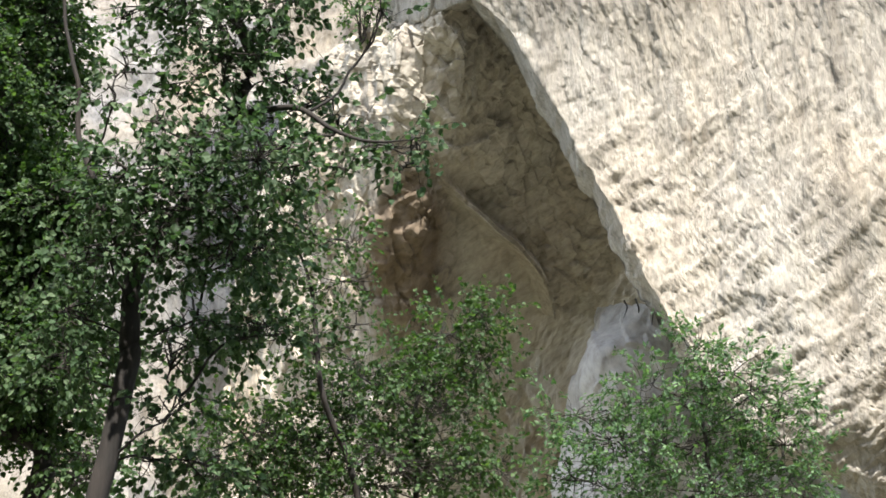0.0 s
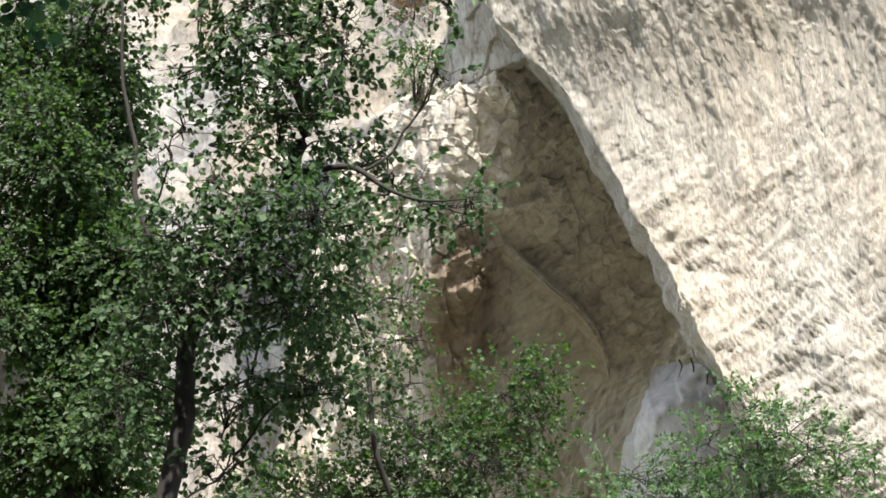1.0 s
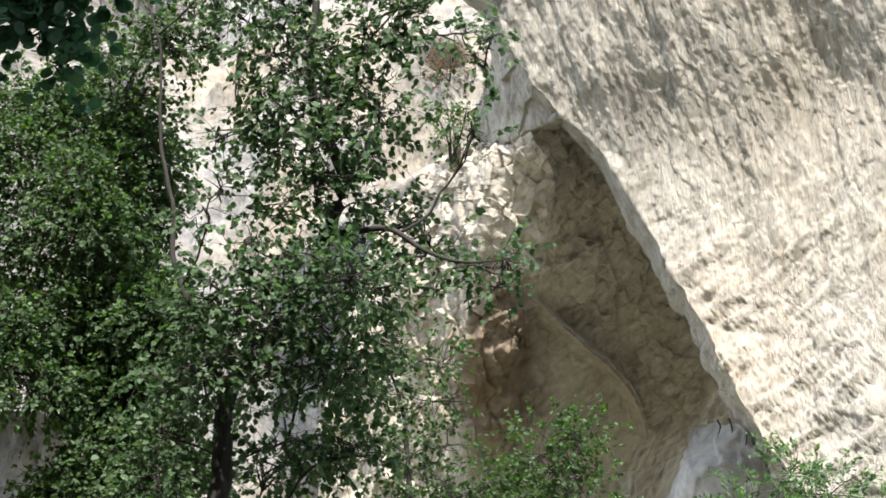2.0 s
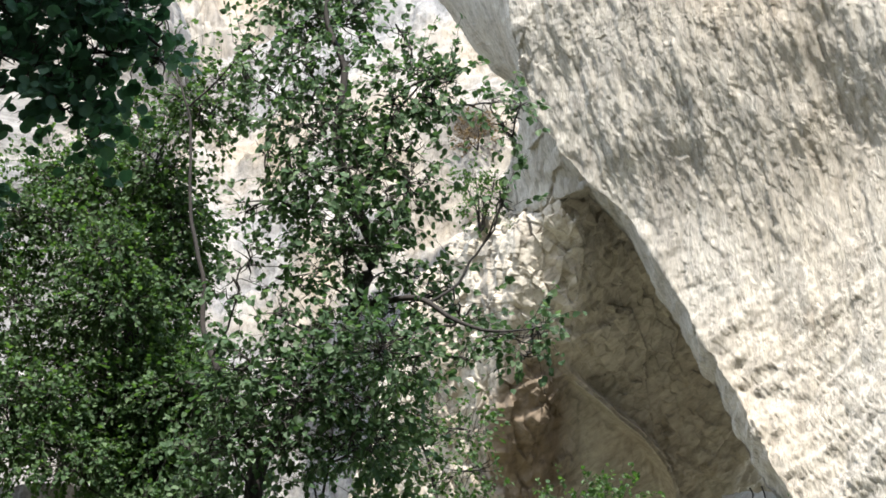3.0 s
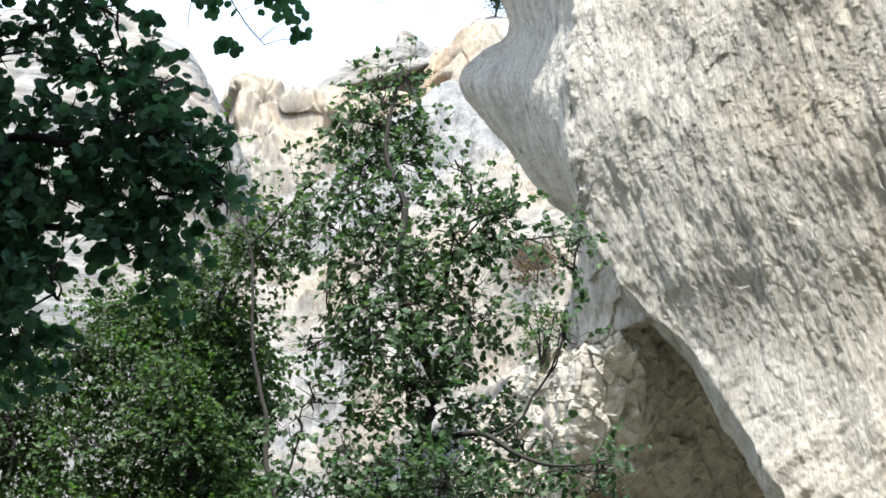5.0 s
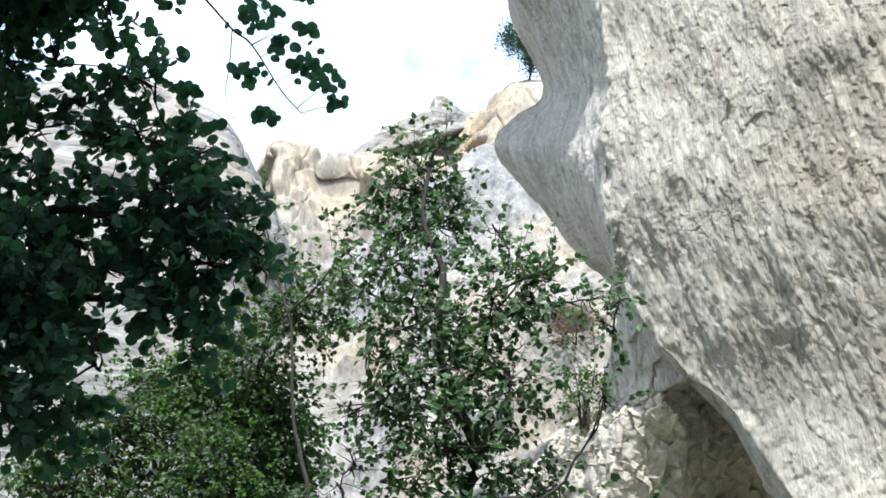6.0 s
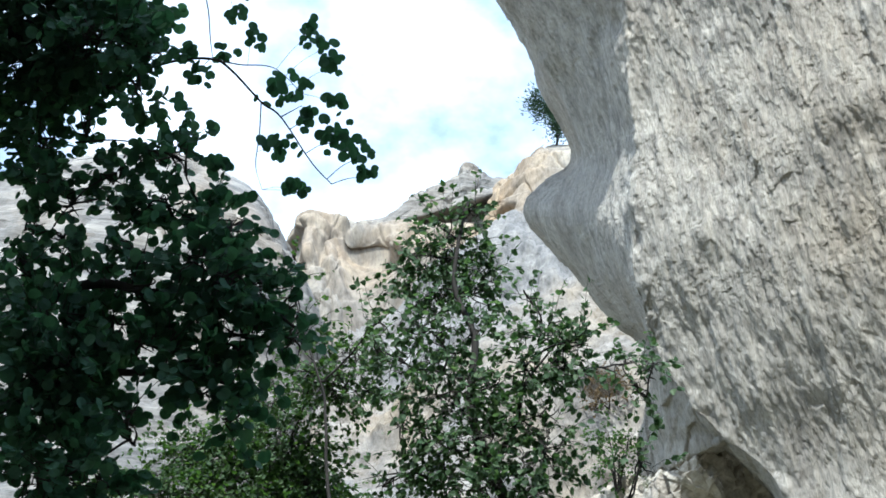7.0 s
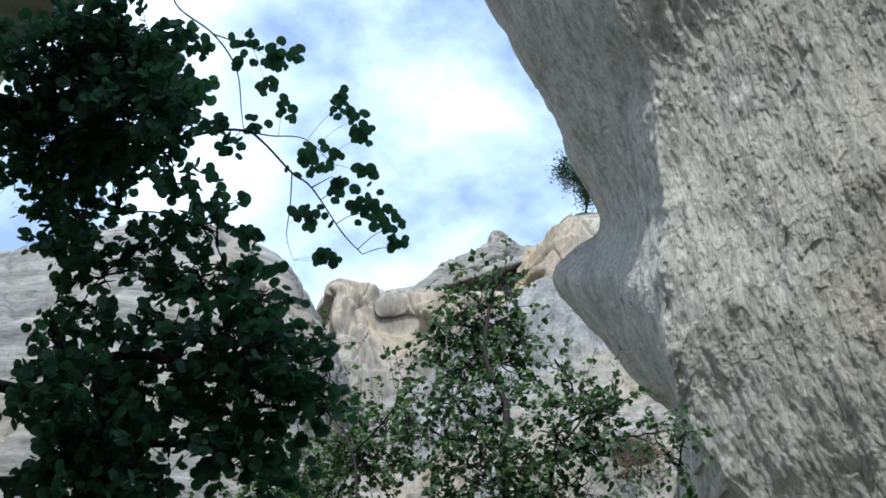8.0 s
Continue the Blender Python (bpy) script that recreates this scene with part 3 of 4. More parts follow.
CAP_FOOT = [
    (-20.5, 106, 55.52), (-14.52, 106, 55.19), (-11.75, 106, 55.04), (-9.72, 106, 54.93), (-7.96, 106, 54.83),
    (-7.22, 106, 54.79), (-6.86, 106, 54.77), (-6.56, 106, 54.75), (-6.09, 106, 54.73), (-5.58, 106, 54.7), (-4.04, 106, 54.61),
    (3.37, 106, 54.2),
]
CAP_LOW = [
    (-21.64, 108, 72.98), (-15.1, 108, 74.96), (-12.01, 108, 75.48), (-10.15, 108, 76.09), (-7.75, 108, 76.82),
    (-6.83, 108, 77.1), (-6.5, 108, 77.18), (-6.17, 108, 77.3), (-5.62, 108, 77.51), (-5.04, 108, 77.67), (-3.09, 108, 77.83),
    (5.04, 108, 76.72),
]
CAP_WAIST = [
    (-21.73, 108, 74.75), (-15.13, 108, 76.76), (-12.01, 108, 77.28), (-10.14, 108, 77.9), (-7.72, 108, 78.63),
    (-6.79, 108, 78.92), (-6.46, 108, 79), (-6.12, 108, 79.12), (-5.58, 108, 79.34), (-4.99, 108, 79.5), (-3.02, 108, 79.66),
    (5.18, 108, 78.52),
]
CAP_HIGH = [
    (-21.45, 106.5, 74.17), (-14.93, 106.5, 76.16), (-11.85, 106.5, 76.68), (-10, 106.5, 77.29), (-7.6, 106.5, 78.02),
    (-6.69, 106.5, 78.3), (-6.36, 106.5, 78.38), (-6.03, 106.5, 78.5), (-5.49, 106.5, 78.71), (-4.91, 106.5, 78.87),
    (-2.97, 106.5, 79.03), (5.14, 106.5, 77.9),
]
CAP_BROW = [
    (-21.56, 107, 74.76), (-15, 107, 76.69), (-11.9, 107, 77.33), (-9.62, 107, 78.5), (-7.62, 107, 79.34), (-6.78, 107, 79.76),
    (-6.36, 107, 79.86), (-6.02, 107, 80.42), (-5.48, 107, 80.35), (-4.9, 107, 80.1), (-3.17, 107, 79.89), (5.22, 107, 79.01),
]
CAP_CROWN = [
    (-21.98, 109, 76.63), (-15.29, 109, 78.52), (-12.13, 109, 79.31), (-9.79, 109, 81.1), (-7.74, 109, 82.05),
    (-6.88, 109, 82.61), (-6.45, 109, 82.74), (-6.08, 109, 83.77), (-5.54, 109, 83.41), (-4.96, 109, 82.73), (-3.2, 109, 82.11),
    (5.4, 109, 81.49),
]
CAP_BACK = [
    (-24.04, 120, 80.91), (-16.77, 120, 82.95), (-13.34, 120, 83.8), (-10.81, 120, 85.72), (-8.58, 120, 86.74),
    (-7.64, 120, 87.34), (-7.18, 120, 87.48), (-6.78, 120, 88.59), (-6.19, 120, 88.2), (-5.56, 120, 87.47), (-3.64, 120, 86.81),
    (5.69, 120, 86.17),
]
g = sheet([CAP_FOOT, CAP_LOW, CAP_WAIST, CAP_HIGH, CAP_BROW, CAP_CROWN, CAP_BACK], 300, 240)
rock("rock_cap", "layered grey limestone cap with a shaded ledge", g, lambda g: sky_relief(g, 0.42, 0.75, 0.8), SKYROCK)
SHOULDER_FOOT = [
    (-4.92, 98, 62.57), (-3.41, 96, 61.23), (-1.3, 95, 60.47), (1.48, 96, 60.9), (5.75, 98, 61.85),
]
SHOULDER_LOW = [
    (-4.64, 100, 70.46), (-3.2, 97, 68.75), (-0.99, 96, 67.89), (1.92, 97, 68.37), (6.4, 99, 69.42),
]
SHOULDER_WAIST = [
    (-4.23, 101, 73.46), (-2.96, 98, 71.71), (-0.69, 97, 71.28), (2.11, 98, 71.78), (6.69, 100, 72.87),
]
SHOULDER_HIGH = [
    (-3.85, 103, 77.05), (-2.56, 100, 75.25), (-0.53, 99, 76.28), (2.36, 99, 76.29), (7.08, 101, 77.42),
]
SHOULDER_BROW = [
    (-3.53, 106, 79.73), (-2.24, 104, 78.66), (-0.31, 103, 80.03), (2.51, 103, 80.06), (7.38, 104, 80.68),
]
SHOULDER_CROWN = [
    (-3.91, 116, 85.71), (-2.55, 116, 86.16), (-0.43, 116, 88.23), (2.71, 116, 87.98), (8.05, 116, 87.56),
]
g = sheet([SHOULDER_FOOT, SHOULDER_LOW, SHOULDER_WAIST, SHOULDER_HIGH, SHOULDER_BROW, SHOULDER_CROWN], 160, 160)
rock("rock_shoulder", "cream limestone shoulder with a small dark hole", g,
     lambda g: sky_relief(g) + hollow(g, *(-2.97, 71.57, 0.68, 0.45), 2.0), CREAM)



# ---- trees ----
def tube(points, radii, sides=7, count=None):
    p = spline(points, count or max(6, 5 * len(points)))
    r = np.interp(np.linspace(0, 1, len(p)), np.linspace(0, 1, len(radii)), radii)
    d = np.gradient(p, axis=0)
    d /= np.linalg.norm(d, axis=1, keepdims=True) + 1e-9
    ref = np.where(np.abs(d[:, 2:3]) > 0.9, [[1.0, 0, 0]], [[0, 0, 1.0]])
    a = np.cross(d, ref)
    a /= np.linalg.norm(a, axis=1, keepdims=True) + 1e-9
    b = np.cross(d, a)
    w = np.linspace(0, 2 * np.pi, sides, endpoint=False)
    v = p[:, None] + r[:, None, None] * (np.cos(w)[None, :, None] * a[:, None] + np.sin(w)[None, :, None] * b[:, None])
    i = np.arange(len(p) * sides).reshape(len(p), sides)
    j = np.roll(i, -1, 1)
    f = np.stack([i[:-1], j[:-1], j[1:], i[1:]], -1).reshape(-1, 4)
    return v.reshape(-1, 3), f


def join_tubes(tubes):
    vs, fs, k = [], [], 0
    for v, f in tubes:
        vs.append(v)
        fs.append(f + k)
        k += len(v)
    return np.concatenate(vs), np.concatenate(fs)


# leaf outlines: x across, y from stalk to tip, z the fold
OVATE = np.array([(0, 0, 0), (0.33, 0.12, 0.07), (0.46, 0.42, 0.10), (0.28, 0.75, 0.04), (0, 1.05, -0.06), (-0.28, 0.75, 0.04), (-0.46, 0.42, 0.10), (-0.33, 0.12, 0.07), (0, 0.45, -0.03)])
OVATE_F = np.array([(0, 1, 8), (1, 2, 8), (2, 3, 8), (3, 4, 8), (4, 5, 8), (5, 6, 8), (6, 7, 8), (7, 0, 8)])
TURNS = [2 * math.pi * k / 12 for k in range(12)]
ROUND = np.array([(0.52 * math.sin(a), 0.46 - (0.5 if k else 0.36) * math.cos(a), 0.07 * math.sin(a) ** 2) for k, a in enumerate(TURNS)] + [(0, 0.45, -0.02)])
ROUND_F = np.array([(k, (k + 1) % 12, 12) for k in range(12)])
LANCE = np.array([(0, 0, 0), (0.24, 0.4, 0.06), (0, 1, -0.04), (-0.24, 0.4, 0.06), (0, 0.45, -0.02)])
LANCE_F = np.array([(0, 1, 4), (1, 2, 4), (2, 3, 4), (3, 0, 4)])


def leaf_frames(count, droop, out, face=0.0):
    """Random leaf axes: tips point outwards and hang by droop; blades turn to the open side, away from the cliff, by face."""
    y = out + rng.normal(0, 0.55, (count, 3)) + (0, 0, -droop)
    y /= np.linalg.norm(y, axis=1, keepdims=True)
    n = rng.normal(0, 0.55, (count, 3)) + (0, -face, 1 - 0.7 * face)
    x = np.cross(y, n)
    x /= np.linalg.norm(x, axis=1, keepdims=True) + 1e-9
    return x, y, np.cross(x, y)


def leaf_cloud(points, out, size, droop, shape, shape_f, face=0.0):
    x, y, z = leaf_frames(len(points), droop, out, face)
    s = (size * rng.uniform(0.6, 1.15, len(points)))[:, None, None]
    v = points[:, None] + s * (shape[None, :, 0:1] * x[:, None] + shape[None, :, 1:2] * y[:, None] + shape[None, :, 2:3] * z[:, None])
    f = shape_f[None] + (np.arange(len(points)) * len(shape))[:, None, None]
    return v.reshape(-1, 3), f.reshape(-1, 3)


def sprays(lobes, stems, per_area, size, leaves, reach, flat=0.75):
    """Twigs that fill the lobes, with leaves set along each: the twigs' tubes, the leaves' places and outward ways."""
    tubes, at, way = [], [], []
    for (x, y, z, rx, rz, full), stem in zip(lobes, stems):
        c, r = np.array((x, y, z)), np.array((rx, (rx + rz) * 0.5, rz))
        n = max(4, int(full * per_area * rx * rz * 3.14 / (leaves * size * size)))
        d = rng.normal(0, 1, (n, 3))
        d /= np.linalg.norm(d, axis=1, keepdims=True)
        base = c + d * r * (0.2 + 0.9 * rng.uniform(0, 1, (n, 1)) ** 0.6)
        m = 7
        far = rng.normal(0, 1, (m, 3))
        far = c + far / np.linalg.norm(far, axis=1, keepdims=True) * r * rng.uniform(0.65, 1.0, (m, 1))
        lines = [stem]
        for e in far:
            s0 = stem[rng.integers(0, len(stem))]
            line = spline([s0, (s0 + e) / 2 + rng.normal(0, 0.12, 3) * r, e], 16)
            lines.append(line)
            tubes.append(tube(line, [0.009, 0.006, 0.002], 4, 12))
        stem = np.concatenate(lines)
        for b, o in zip(base, d):
            w = o * (1, 1, flat) + rng.normal(0, 0.5, 3)
            w /= np.linalg.norm(w)
            ln = reach * rng.uniform(0.6, 1.2)
            mid = b + w * ln * 0.5 + (0, 0, 0.06 * ln)
            tip = b + w * ln - (0, 0, 0.12 * ln)
            root = stem[np.argmin(np.linalg.norm(stem - b, axis=1) + rng.uniform(0, 0.08, len(stem)))]
            tubes.append(tube([root, (root + b) / 2 + rng.normal(0, 0.03, 3), b, mid, tip], [0.0045, 0.003, 0.0015], 3, 7))
            s = rng.uniform(0.05, 1, leaves)[:, None]
            at.append((1 - s) ** 2 * b + 2 * s * (1 - s) * mid + s * s * tip + rng.normal(0, 0.25 * size, (leaves, 3)))
            way.append(np.repeat(w[None], leaves, 0))
    return tubes, np.concatenate(at), np.concatenate(way)


SHAPES = {"ovate": (OVATE, OVATE_F), "round": (ROUND, ROUND_F), "lance": (LANCE, LANCE_F)}


def tree(name, label, trunks, girth, lobes, leaf, size, material, per_area=4.0, leaves=8, reach=0.32, droop=0.5, limb=0.02, category="tree", face=0.0):
    lobes = [l if len(l) == 6 else (*l, 1.0) for l in lobes]
    shape, shape_f = SHAPES[leaf]
    top = new(name)
    foot = trunks[0][0]
    base = np.array((foot[0], foot[1], float(ground_height(np.array(foot[0]), np.array(foot[1]))) - 0.1))
    top.location = base
    nodes = []
    for k, line in enumerate(trunks):
        line = np.array(line)
        if k == 0:
            line[0] = base
        path = spline(line, 60)
        path[1:-1] += 0.035 * np.stack([fbm(path[1:-1] * 1.3, 3, s) for s in (5, 6, 7)], -1)
        v, f = tube(path - base, [girth, girth * 0.8, girth * 0.55, girth * 0.14] if k == 0 else [girth * 0.36, girth * 0.22, girth * 0.06], 9, 90)
        mesh_object("trunk" if k == 0 else "limb", v, f, BARK, top)
        nodes.append(path)
    nodes = np.concatenate(nodes)
    stems = []
    order = sorted(range(len(lobes)), key=lambda k: np.min(np.linalg.norm(nodes - np.array(lobes[k][:3]), axis=1)))
    lobes = [lobes[k] for k in order]
    for x, y, z, rx, rz, _ in lobes:
        c = np.array((x, y, z))
        away = np.linalg.norm(nodes - c, axis=1) + 1.2 * np.clip(nodes[:, 2] - c[2] + 0.5 * np.hypot(nodes[:, 0] - x, nodes[:, 1] - y), 0, 9)
        start = nodes[np.argmin(away)]
        ln = np.linalg.norm(c - start)
        mid = (start + c) / 2 + rng.normal(0, 0.10 * ln, 3) * (1, 1, 0.5) + (0, 0, 0.05 * ln)
        end = c + (c - mid) * 0.3 + rng.normal(0, 0.12 * ln, 3)
        path = spline([start, mid, c, end], 24)
        path[1:] += 0.06 * min(1.0, ln) * np.stack([fbm(path[1:] * 2.2, 3, s) for s in (15, 16, 17)], -1)
        thick = limb * min(1.0, 0.35 + 0.35 * ln)
        v, f = tube(path - base, [thick, thick * 0.6, thick * 0.2], 6, 24)
        mesh_object("limb", v, f, BARK, top)
        stems.append(path[8:])
        nodes = np.concatenate([nodes, path[6:20]])
    tubes, at, way = sprays(lobes, stems, per_area, size, leaves, reach)
    v, f = join_tubes(tubes)
    tagged(mesh_object("twig_work", v - base, f, TWIG, top), kind="stuff")
    v, f = leaf_cloud(at - base, way, size, droop, shape, shape_f, face)
    tagged(mesh_object("crown", v, f, material, top, smooth=False), kind="stuff")
    return tagged(top, label, category)


LIME_TOP = [
    (-0.71, 12.6, 10.63, 0.12, 0.12, 0.97), (-0.88, 12.7, 10.44, 0.31, 0.18, 0.89), (-0.95, 12.7, 10.18, 0.38, 0.2, 0.89),
    (-0.59, 12.9, 10.12, 0.17, 0.18, 0.89), (-1.05, 12.7, 9.87, 0.22, 0.16, 0.73), (-0.76, 12.8, 9.91, 0.27, 0.16, 0.73),
    (-1.04, 12.1, 9.18, 0.28, 0.17, 0.65), (-0.66, 12.5, 9.37, 0.15, 0.17, 0.57), (-1.56, 12.9, 9.69, 0.18, 0.18, 0.29),
    (-1.21, 12.6, 9.14, 0.26, 0.2, 0.73), (-0.9, 12.8, 9.29, 0.22, 0.18, 0.65), (-0.89, 12.2, 8.55, 0.3, 0.19, 0.81),
    (-0.6, 12.5, 8.82, 0.2, 0.22, 0.73), (-1.45, 12.3, 9.1, 0.15, 0.09, 0.41),
]
LIME_RIGHT = [
    (-0.22, 12.2, 9.43, 0.08, 0.06, 0.94), (-0.15, 12.2, 9.1, 0.26, 0.17, 0.85), (0.13, 11.9, 8.84, 0.17, 0.15, 0.85),
    (0.03, 12, 8.66, 0.23, 0.15, 0.85), (-0.28, 12.1, 8.74, 0.17, 0.17, 0.85), (-0.2, 12.4, 8.5, 0.22, 0.15, 0.75),
    (0.52, 12.4, 8.91, 0.17, 0.09, 0.65), (0.68, 12, 8.62, 0.09, 0.15, 0.56), (0.6, 12.4, 8.66, 0.15, 0.11, 0.56),
    (0.54, 12, 7.78, 0.09, 0.12, 0.56),
]
LIME_HEART = [
    (-1, 12.6, 8.42, 0.29, 0.2, 0.76), (-0.62, 12.2, 8.21, 0.26, 0.19, 0.76), (-0.19, 12.1, 8.04, 0.21, 0.21, 0.99),
    (-0.96, 12.8, 8.18, 0.27, 0.18, 0.84), (-0.62, 12.3, 7.81, 0.26, 0.19, 0.92), (-0.23, 12.3, 7.86, 0.24, 0.15, 0.61),
    (-1.42, 12.9, 8.27, 0.23, 0.11, 0.46), (-1.3, 12.8, 8.69, 0.11, 0.18, 0.38), (-0.61, 12.3, 7.5, 0.32, 0.19, 0.84),
    (-0.99, 12.9, 7.57, 0.2, 0.2, 0.38), (-1.36, 12.5, 7.6, 0.24, 0.2, 0.3), (-1.45, 12.6, 7.36, 0.2, 0.18, 0.3),
    (-1.11, 12.3, 7.05, 0.19, 0.17, 0.3), (-0.2, 12.9, 7.66, 0.22, 0.18, 0.38), (-0.41, 12.7, 7.27, 0.27, 0.15, 0.38),
    (0.03, 12.9, 7.47, 0.23, 0.18, 0.54),
]
LIME_WAIST = [
    (0.25, 12.9, 7.29, 0.18, 0.14, 0.77), (-0.81, 12.3, 6.98, 0.19, 0.17, 0.67), (0.32, 12.4, 6.73, 0.19, 0.11, 0.77),
    (0.6, 12.2, 6.83, 0.15, 0.08, 0.87), (0.79, 12.1, 6.82, 0.15, 0.11, 0.96), (0.72, 12.1, 6.65, 0.13, 0.08, 0.77),
    (-1.3, 12.3, 6.66, 0.34, 0.17, 0.96), (-0.82, 12.6, 6.83, 0.35, 0.18, 1.06), (-0.34, 12, 6.67, 0.34, 0.19, 1.27),
    (-0.19, 12.7, 6.82, 0.22, 0.13, 1.16), (-0.92, 12.3, 6.41, 0.39, 0.19, 1.16), (-0.47, 12.3, 6.4, 0.26, 0.17, 0.77),
    (-1.38, 12.8, 6.55, 0.31, 0.18, 0.77), (-0.59, 12.5, 6.16, 0.39, 0.17, 0.77), (-1.07, 12.3, 6.06, 0.3, 0.19, 0.77),
    (-1.46, 12.5, 6.12, 0.26, 0.17, 0.67),
]
LIME_LOW = [
    (-0.42, 13.5, 6.46, 0.28, 0.24, 1.43), (-0.31, 13.1, 5.71, 0.32, 0.14, 1.43), (-0.64, 13.7, 5.86, 0.19, 0.14, 1.14),
    (-0.91, 13.1, 5.77, 0.28, 0.16, 0.57), (-0.95, 13.5, 6.23, 0.24, 0.12, 0.43), (-1.02, 13.6, 5.65, 0.29, 0.19, 0.65),
    (-0.97, 13.1, 5.11, 0.28, 0.18, 0.49), (-1.16, 13.6, 4.79, 0.28, 0.19, 0.57), (-1.8, 13.3, 6.38, 0.28, 0.14, 0.86),
    (-1.64, 13.4, 6.2, 0.24, 0.16, 0.86), (-1.75, 13.1, 5.81, 0.28, 0.18, 0.86), (-1.78, 13.1, 5.46, 0.28, 0.18, 0.86),
    (-0.76, 13.2, 4.7, 0.28, 0.18, 0.72),
]
LIME_TRUNK = [
    (-2.35, 13, 0), (-1.39, 13, 4.99), (-1.31, 13, 5.6), (-1.27, 13, 6.04), (-1.19, 13, 6.27), (-1.04, 12.9, 6.46),
    (-0.71, 12.8, 6.93), (-0.57, 12.7, 7.31), (-0.41, 12.6, 7.73), (-0.59, 12.5, 8.17), (-0.73, 12.5, 8.73), (-0.71, 12.5, 9.31),
    (-0.83, 12.5, 9.8), (-0.71, 12.5, 10.66),
]
LIME_LEFT_LIMB = [
    (-1.27, 13, 6.04), (-1.41, 13, 6.36), (-1.68, 13.1, 7), (-1.78, 13.2, 7.33), (-1.79, 13.2, 7.77), (-1.94, 13.2, 8.33),
    (-1.98, 13.2, 9.08), (-2.11, 13.2, 9.63), (-2.33, 13.2, 10.43),
]
LIME_LOW_LIMB = [
    (-1.52, 13, 6.59), (-1.68, 12.9, 6.69), (-1.94, 12.9, 6.82),
]
LIME_RIGHT_LIMB = [
    (-0.57, 12.7, 7.31), (-0.32, 12.4, 7.18), (-0.1, 12.2, 7.12), (0.23, 12, 6.85), (0.47, 11.9, 6.74), (0.75, 11.9, 6.76),
]
LIME_HIGH_LIMB = [
    (-0.59, 12.5, 8.17), (-0.37, 12.4, 8.42), (-0.28, 12.3, 8.72), (-0.06, 12.2, 9.02),
]
tree("lime_tree", "slender broad-leaved tree in full green leaf before the cliff",
     [LIME_TRUNK, LIME_LEFT_LIMB, LIME_LOW_LIMB, LIME_RIGHT_LIMB, LIME_HIGH_LIMB],
     0.085, LIME_TOP + LIME_RIGHT + LIME_HEART + LIME_WAIST + LIME_LOW, "ovate", 0.06, BROAD, 8.5, face=0.6)

HORNBEAM_TOP = [
    (-3.38, 17.6, 11.66, 0.31, 0.19, 0.9), (-2.85, 16.6, 10.65, 0.32, 0.26, 1), (-3.72, 17.4, 10.93, 0.49, 0.24, 0.9),
    (-4.21, 17.6, 11.07, 0.37, 0.18, 0.6), (-3.37, 17.6, 10.72, 0.49, 0.28, 1.1), (-2.73, 16.8, 10.16, 0.35, 0.29, 1.1),
    (-4.27, 16.8, 10.23, 0.35, 0.24, 0.6), (-3.84, 17, 10.15, 0.42, 0.27, 1), (-2.45, 17.4, 10.26, 0.21, 0.27, 0.7),
    (-3.16, 16.5, 9.54, 0.46, 0.26, 1.2), (-2.78, 17.3, 9.77, 0.36, 0.3, 1.2), (-4.55, 17.4, 9.94, 0.3, 0.3, 0.6),
    (-3.96, 17.5, 9.91, 0.31, 0.18, 0.5), (-2.99, 16.4, 8.99, 0.34, 0.26, 1.2), (-2.79, 17.6, 9.37, 0.31, 0.28, 1),
    (-3.34, 16.4, 8.97, 0.29, 0.17, 0.6),
]
HORNBEAM_MIDDLE = [
    (-4.16, 16.8, 9.19, 0.29, 0.23, 0.72), (-3.76, 17.2, 9.04, 0.3, 0.24, 0.6), (-3.17, 17.6, 8.97, 0.37, 0.28, 1.2),
    (-2.51, 16.8, 8.57, 0.23, 0.18, 1.2), (-4.42, 17.6, 8.97, 0.31, 0.28, 0.96), (-3.76, 17.1, 8.62, 0.3, 0.21, 0.96),
    (-3.09, 16.7, 8.13, 0.35, 0.29, 1.3), (-2.64, 16.7, 8.07, 0.35, 0.26, 1.3), (-2.23, 16.5, 8.05, 0.29, 0.23, 1),
    (-4.07, 16.4, 8, 0.34, 0.23, 1.2), (-3.59, 16.5, 7.92, 0.35, 0.26, 0.72), (-3.09, 17.3, 7.79, 0.42, 0.3, 1.2),
    (-2.64, 17.7, 7.88, 0.37, 0.28, 1.2), (-3.94, 16.5, 7.52, 0.35, 0.23, 1.2), (-3.46, 16.4, 7.35, 0.34, 0.23, 0.96),
    (-5.14, 17.7, 9.8, 0.37, 0.93, 0.96),
]
HORNBEAM_SIDE = [
    (-2.55, 16, 11.14, 0.2, 0.2, 0.5), (-2.33, 16, 10.97, 0.25, 0.2, 0.8), (-2.71, 15.9, 11.61, 0.14, 0.17, 0.4),
    (-2.13, 16, 11.29, 0.2, 0.17, 0.6), (-2.06, 16.1, 10.93, 0.23, 0.11, 0.6), (-2.83, 16, 12.29, 0.11, 0.22, 0.25),
]
HORNBEAM_LOW = [
    (-2.72, 16.9, 7.39, 0.41, 0.36, 2.89), (-2.57, 16.6, 6.7, 0.35, 0.26, 2.62), (-2.2, 17.4, 6.85, 0.37, 0.27, 2.1),
    (-2.55, 16.5, 6.25, 0.35, 0.23, 1.84), (-2.34, 17, 6.16, 0.3, 0.21, 1.05), (-2.47, 17.3, 5.85, 0.42, 0.24, 0.79),
    (-2.05, 16.6, 5.41, 0.29, 0.23, 0.79), (-3.19, 17.2, 6.33, 0.36, 0.48, 1.57), (-2.94, 17.4, 8.05, 0.37, 0.31, 2.89),
    (-2.58, 17.1, 8.42, 0.36, 0.24, 2.62),
]
